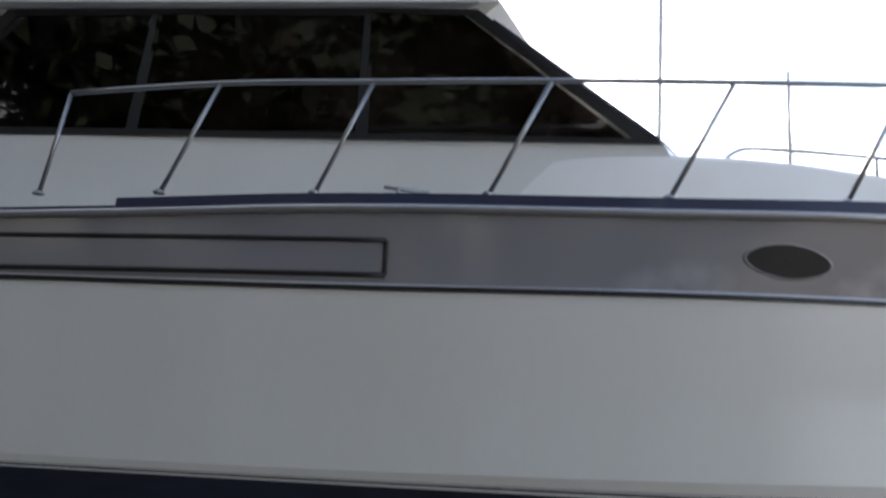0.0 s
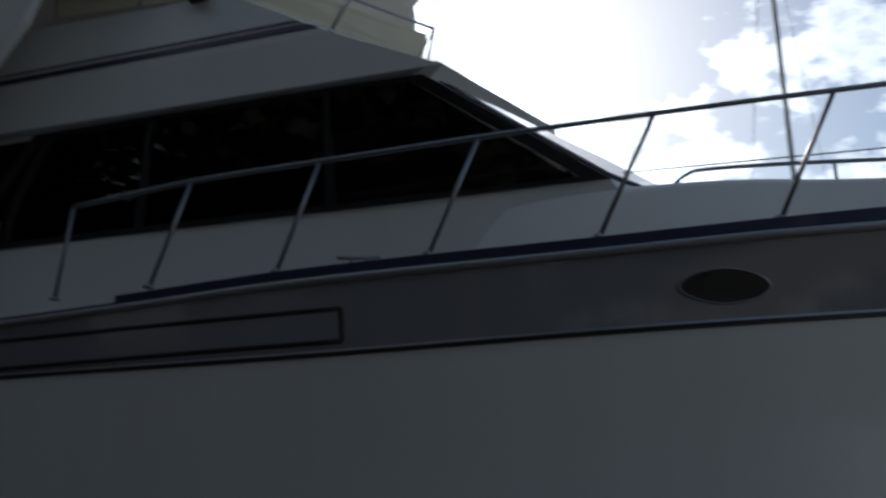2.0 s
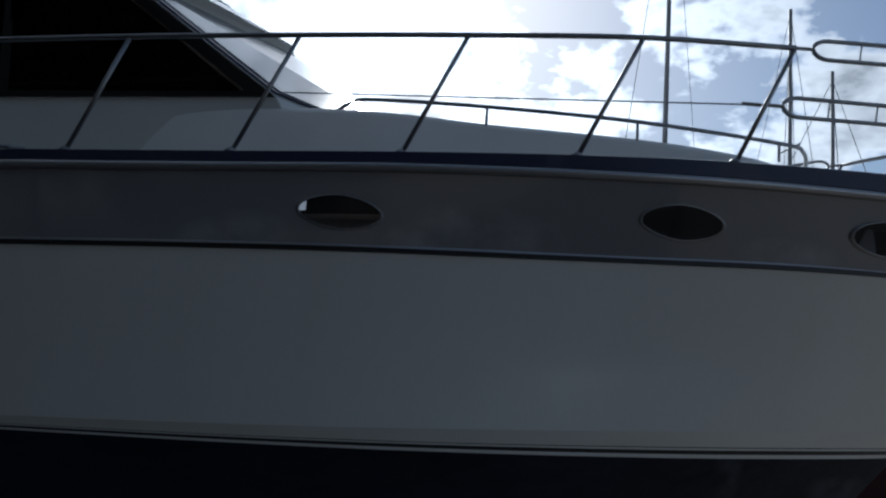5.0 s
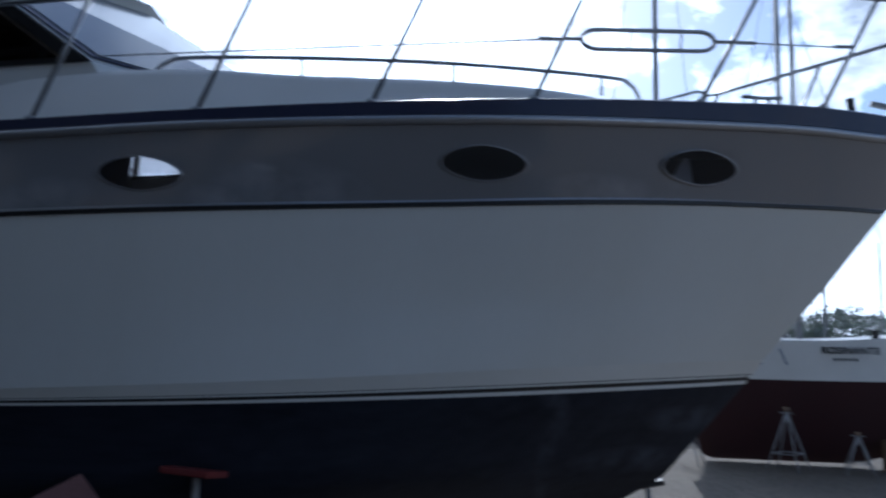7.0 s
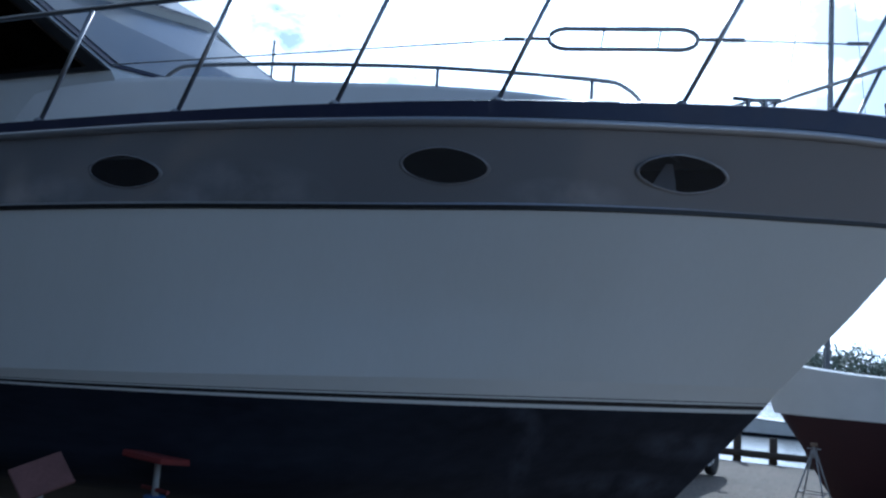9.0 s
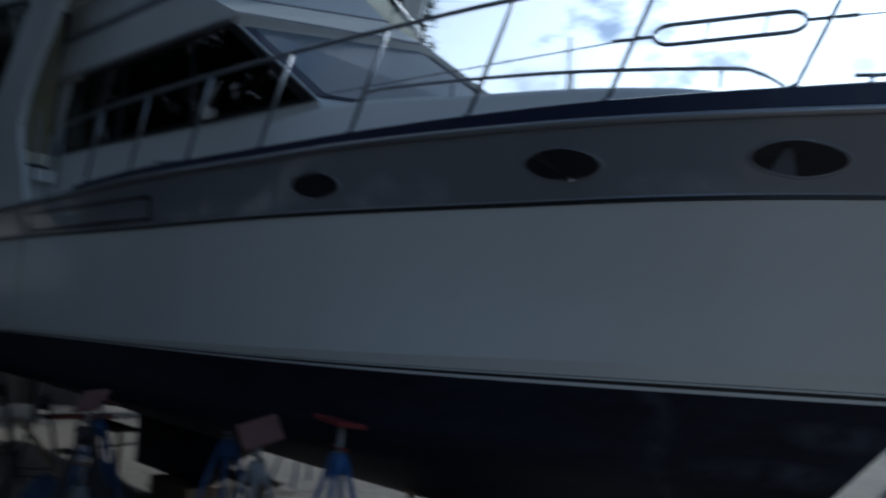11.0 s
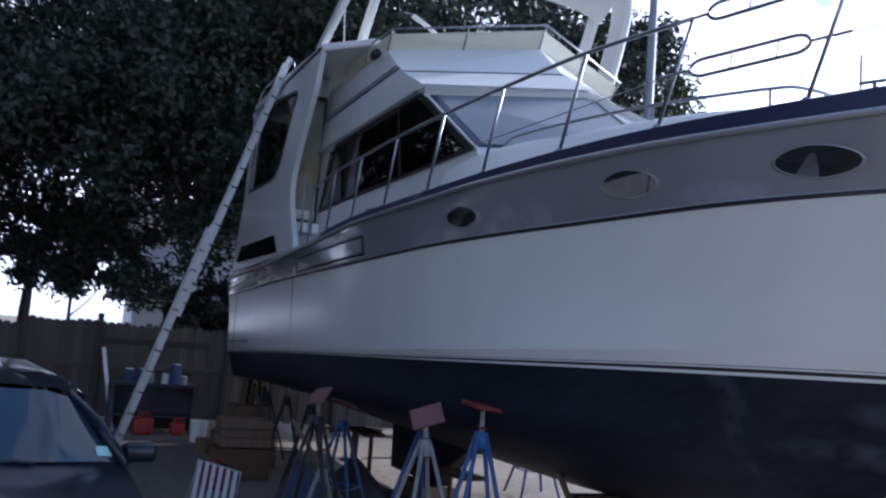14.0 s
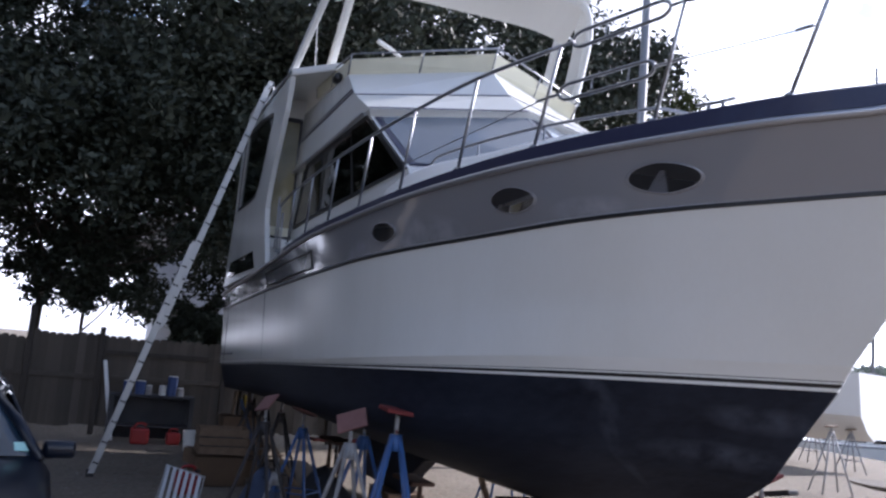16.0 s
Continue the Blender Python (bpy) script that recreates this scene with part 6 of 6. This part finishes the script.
# ---- boats ashore beyond the bow ----
def yard_boat(name, place, turn, length, beam, z_wl, z_deck, z_keel, top, bottom, label, mast=None, cabin=True, wide_stern=True, thick=0.075, stern_lift=0.9, stern_rake=0.0, boom=True, spreader=0.66):
    """A hauled-out boat; built along x with its bow at +x."""
    t = thing(name, label, "boat", (0, 0, 0), "boats ashore")
    n = 24
    def st(u, f):
        x = -length / 2 + length * u
        tip = (1 - u ** 3.2)
        st_w = 1.0 if not wide_stern else 1
        w = beam / 2 * (tip ** 0.7) * (0.72 + 0.28 * min(1, u * 3))
        rake = 0.55 * (1 - f)
        return x, w, rake
    def row(u):
        x, w, _ = st(u, 1)
        sheer = 0.22 * (2 * u - 0.9) ** 2
        cut = max(0.0, u - 0.72) / 0.28
        kz = z_keel + (z_wl - z_keel) * cut ** 1.6 + (stern_lift * (z_wl - z_keel) * max(0, 0.22 - u) / 0.22)
        aft = stern_rake * max(0, 0.3 - u) / 0.3
        pts = [(x - 0.55 * cut * 1.2 + aft, 0.02, kz), (x - 0.45 * cut + aft * 0.7, w * 0.45, kz + (z_wl - kz) * 0.35), (x - 0.35 * cut, w * 0.84, z_wl), (x, w, z_deck + sheer)]
        return pts
    rows = [row(i / n) for i in range(n + 1)]
    def side(rs, a, b):
        bm = bmesh.new()
        for s in (-1, 1):
            vs = [[bm.verts.new((p[0], s * p[1], p[2])) for p in r[a:b + 1]] for r in rs]
            for p, q in zip(vs[:-1], vs[1:]):
                for k in range(len(p) - 1):
                    bm.faces.new((p[k], p[k + 1], q[k + 1], q[k]))
        return bm
    h = part("hull", side(rows, 2, 3), M[top], t, smooth=True)
    part("bottom", side(rows, 0, 2), M[bottom], h, smooth=True)
    tr = rows[0]
    bm = bmesh.new()
    a = [bm.verts.new((p[0], -p[1], p[2])) for p in tr] + [bm.verts.new(p) for p in reversed(tr)]
    bm.faces.new(a)
    part("transom", bm, M[top], h)
    part("deck", skin([[(r[3][0], -r[3][1], r[3][2] - 0.03), (r[3][0], 0, r[3][2] + 0.05), (r[3][0], r[3][1], r[3][2] - 0.03)] for r in rows]), M["gelcoat_deck"], t)
    part("rub_line", bar([(r[3][0], -r[3][1] - 0.01, r[3][2] - 0.05) for r in rows], 0.02, 6), M["navy_gloss"], h)
    if cabin:
        c = part("cabin", box((length * 0.34, beam * 0.5, 0.30), (-length * 0.02, 0, z_deck + 0.12), 0.08), M["white_paint"], t)
        for i in range(3):
            part("cabin_window", box((length * 0.08, 0.02, 0.14), (-length * 0.13 + i * length * 0.11, -beam * 0.25 - 0.006, z_deck + 0.16), 0.01), M["tint"], c)
    if mast:
        mp = part("mast", bar([(mast[0], 0, z_deck), (mast[0], 0, mast[1])], thick, 10, r2=thick * 0.75), M["mast_grey"], t, smooth=True)
        part("spreader", bar([(mast[0], -0.9, mast[1] * spreader), (mast[0], 0.9, mast[1] * spreader)], thick * 0.35, 6), M["mast_grey"], mp)
        if boom:
            part("boom", bar([(mast[0], 0, z_deck + 0.9), (mast[0] - length * 0.33, 0, z_deck + 0.95)], 0.05, 8), M["mast_grey"], mp)
        for sx, sy in ((-length / 2 + 0.1, 0), (length / 2 - 0.2, 0), (mast[0] - 0.1, -beam * 0.45), (mast[0] - 0.1, beam * 0.45)):
            part("stay", bar([(sx, sy, z_deck + 0.1), (mast[0], 0, mast[1] - 0.2)], 0.004 + thick * 0.11, 4), M["mast_grey"], mp)
    t.matrix_basis = Matrix.Translation(place) @ Matrix.Rotation(radians(turn), 4, "Z")
    return t


red = yard_boat("sailing_boat", (3.5, 14.15, 0), 180, 5.6, 2.3, 1.66, 2.40, 0.06, "white_paint", "red_bottom", "white sailing boat with red bottom standing ashore", (-0.52, 9.5), thick=0.05, stern_lift=0.1, stern_rake=0.75, boom=False, cabin=False)


# ---- far things ----
def far_woods():
    rng = random.Random(21)
    vs, fs = [], []
    for k in range(1900):
        x = rng.uniform(-330, 330)
        y = 280 + rng.random() * 30
        r = rng.uniform(3.0, 6.5)
        z = 0.6 + rng.random() ** 1.1 * 13
        leaves(vs, fs, Vector((x, y, z)), r, 120, 0.62, rng, 0.9)
    o = new("far_woods", mesh_of("far_woods", vs, fs, M["leaf_hazed"]))
    tagged(o, "low green woods along the far river bank", "woods", kind="stuff")


far_woods()
for i, (x, y, h, wide, sp) in enumerate(((2.5, 50.0, 40.0, 0.19, 0.639), (7.85, 38.0, 22.4, 0.125, 0.7), (9.94, 40.0, 12.0, 0.075, 0.66), (12.5, 40.0, 7.4, 0.055, 0.66), (13.55, 42.0, 6.8, 0.055, 0.66),
                                         (14.6, 40.0, 8.1, 0.07, 0.66), (15.5, 40.0, 6.3, 0.06, 0.66), (-20.2, 26.0, 15.8, 0.08, 0.66))):
    b = yard_boat("sailing_boat", (x - 0.6, y, -1.75), (0, 20, -15, 10, 5, 12, -8, 60)[i], 8.5, 2.8, 1.15, 1.9, 0.5, "white_paint", "bottom_paint", "white sailing boat afloat with bare mast", (0.6, h + 1.75), thick=wide, spreader=sp)
    b["group"] = "boats afloat"

# the name on the red boat, and what props it
def lettering(text, size, at, turn, material, parent, name):
    cu = bpy.data.curves.new(name, "FONT")
    cu.body, cu.size, cu.extrude, cu.align_x, cu.offset, cu.space_character = text, size, 0.003, "CENTER", 0.006, 1.08
    tmp = new("letters", cu)
    dg = bpy.context.evaluated_depsgraph_get()
    me = bpy.data.meshes.new_from_object(tmp.evaluated_get(dg))
    bpy.data.objects.remove(tmp)
    me.transform(Matrix.Translation(at) @ Matrix.Rotation(radians(turn), 4, "Z") @ Matrix.Rotation(radians(90), 4, "X"))
    me.materials.clear()
    me.materials.append(material)
    o = new(name, me)
    o.parent = parent
    o.matrix_parent_inverse = parent.matrix_basis.inverted()
    return o


lettering("ROSINANTE", 0.172, (4.68, 13.02, 2.17), 0, M["black"], red, "boat_name")
for i in range(6):
    o = part("port_mark", box((0.045, 0.006, 0.05), (4.41 + i * 0.075, 13.03, 2.06)), M["black"], red)
part("rust_streak", bar([(5.95, 13.05, 2.05), (6.05, 13.05, 1.95), (6.02, 13.06, 1.85), (6.15, 13.07, 1.72)], 0.025, 5), M["canvas_blue"], red)
for x in (3.0, 3.45):
    part("hull_streak", bar([(x, 12.99, 2.25), (x + 0.12, 13.02, 1.95)], 0.014, 5), M["canvas_blue"], red)
part("hatch", box((0.5, 0.4, 0.16), (3.2, 13.9, 2.62), 0.03), M["black"], red)
part("winch", lathe([(0, 0), (0.08, 0), (0.06, 0.08), (0.09, 0.16), (0, 0.16)], 12, (5.2, 13.35, 2.45)), M["black"], red)
part("bimini", prism([(2.95, 13.3, 2.86), (4.0, 13.3, 3.17), (4.0, 14.9, 3.17), (2.95, 14.9, 2.86)], (0, 0, 0.05), bevel=0.02), M["canvas_blue"], red, "blue canvas cockpit cover")
stand((3.55, 13.05, 1.15), "wood", "steel_grey", 0.42, "grey boat stand propping the red sailing boat", (25, 0, 0), 15, (0.12, 0.12, 0.03), post=0.15, leg_r=0.015)
stand((4.75, 13.0, 0.75), "wood", "steel_grey", 0.34, "low grey boat stand by the red sailing boat", (25, 0, 0), 40, (0.10, 0.10, 0.03), post=0.12, leg_r=0.015)
stand((1.75, 13.3, 1.2), "wood", "steel_grey", 0.42, "grey boat stand at the bow of the red sailing boat", (25, 0, 0), 30, (0.12, 0.12, 0.03), post=0.15, leg_r=0.015)
crate((0.7, 0.5, 0.55), (5.72, 13.55, 0.0), "wood", "wooden_crate", "wooden crate beside the red sailing boat", "crate", 10)
crate((0.5, 0.5, 0.7), (6.35, 13.9, 0.0), "wood", "wooden_crate", "upright wooden crate near the landing", "crate", -8)
plank((6.6, 12.4, 0.03), (9.8, 13.4, 0.03), 0.35, "wood", "wide plank lying on the gravel")


def dock(x0, x1, y0, y1, label):
    d = thing("dock", label, "dock", ((x0 + x1) / 2, (y0 + y1) / 2, -0.75), "docks")
    n = int((y1 - y0) / 0.16)
    me = None
    for i in range(n):
        y = y0 + i * 0.16
        if me is None:
            bm = box((x1 - x0, 0.145, 0.04), (0, 0, 0), 0.004)
            me = bpy.data.meshes.new("plank")
            bm.to_mesh(me)
            bm.free()
            me.materials.append(M["wood_grey"])
        o = new("plank", me)
        o.parent = d
        o.matrix_parent_inverse = d.matrix_basis.inverted()
        o.matrix_basis = pose((x0 + x1) / 2 + random.uniform(-0.02, 0.02), y, 0.30, 0, 0, random.uniform(-0.4, 0.4))
    for y in np.arange(y0 + 0.4, y1, 2.6):
        for x in (x0 - 0.12, x1 + 0.12):
            part("piling", bar([(x, float(y), -1.7), (x + random.uniform(-.03, .03), float(y), random.uniform(0.9, 1.5))], 0.13, 10, r2=0.115), M["bark"], d, smooth=True)
    for x in (x0 + 0.05, x1 - 0.05):
        part("stringer", box((0.07, y1 - y0, 0.18), (x, (y0 + y1) / 2, 0.19), 0.005), M["wood_grey"], d)


dock(8.2, 9.8, 22.4, 33.0, "weathered plank dock on dark pilings")
dock(13.0, 14.4, 22.4, 34.0, "narrow plank dock further along the bank")


def bank_rail():
    r = thing("bank_rail", "low log rail on short dark pilings along the bank", "rail", (-4, 22.2, 0))
    part("log", bar([(-14, 22.15, 0.22), (-4, 22.2, 0.24), (6.5, 22.15, 0.22)], 0.10, 8), M["bark"], r, smooth=True)
    for x in np.arange(-13.5, 6.6, 0.95):
        part("piling", bar([(float(x), 22.35, -0.4), (float(x), 22.35, random.uniform(0.65, 0.95))], 0.12, 9, r2=0.11), M["bark"], r, smooth=True)


bank_rail()
yard_boat("motor_boat", (-15.3, 15.75, 0), 207, 7.0, 4.2, 1.50, 2.45, 0.75, "white_paint", "gelcoat_deck", "white motor boat standing ashore, its transom in the sun", None, stern_lift=0.1)
for x, y in ((-12.1, 16.4), (-14.4, 17.4), (-15.6, 14.2), (-17.2, 15.5)):
    stand((x, y, 1.15), "wood", "steel_grey", 0.40, "grey boat stand under the white motor boat", (12, 0, 0), 25, (0.2, 0.2, 0.03), post=0.15)
stand((-8.35, 11.85, 1.38), "wood", "steel_grey", 0.44, "grey boat stand standing free on the gravel", (8, 0, 0), 25, (0.2, 0.2, 0.03), post=0.15)


def round_table(x, y, h, r):
    t = thing("round_table", "round weathered wooden table on one post", "table", (x, y, 0))
    part("tabletop", lathe([(0, h - 0.045), (r * 0.55, h - 0.09), (r * 0.97, h - 0.04), (r, h - 0.03), (r, h), (0, h + 0.004)], 28, (x, y, 0)), M["wood_grey"], t)
    part("post", bar([(x, y, 0.02), (x, y, h - 0.06)], 0.06, 10), M["bark"], t)
    part("base_plate", lathe([(0, 0), (0.30, 0), (0.28, 0.03), (0, 0.04)], 18, (x, y, 0)), M["bark"], t)


round_table(-4.5, 9.15, 0.72, 0.62)
mast12 = thing("bare_mast", "bare grey mast of a boat standing ashore", "mast", (-11.4, 8.9, 0))
part("spar", bar([(-11.4, 8.9, 0.0), (-11.4, 8.9, 11.5)], 0.115, 12, r2=0.10), M["mast_grey"], mast12, smooth=True)
part("crosstree", bar([(-11.4, 8.0, 5.4), (-11.4, 9.8, 5.4)], 0.018, 6), M["mast_grey"], mast12)
car((-1.2, 17.2, 0), 80, "plastic_white", "white estate car parked by the river bank", sticker=False, tall=1.6)
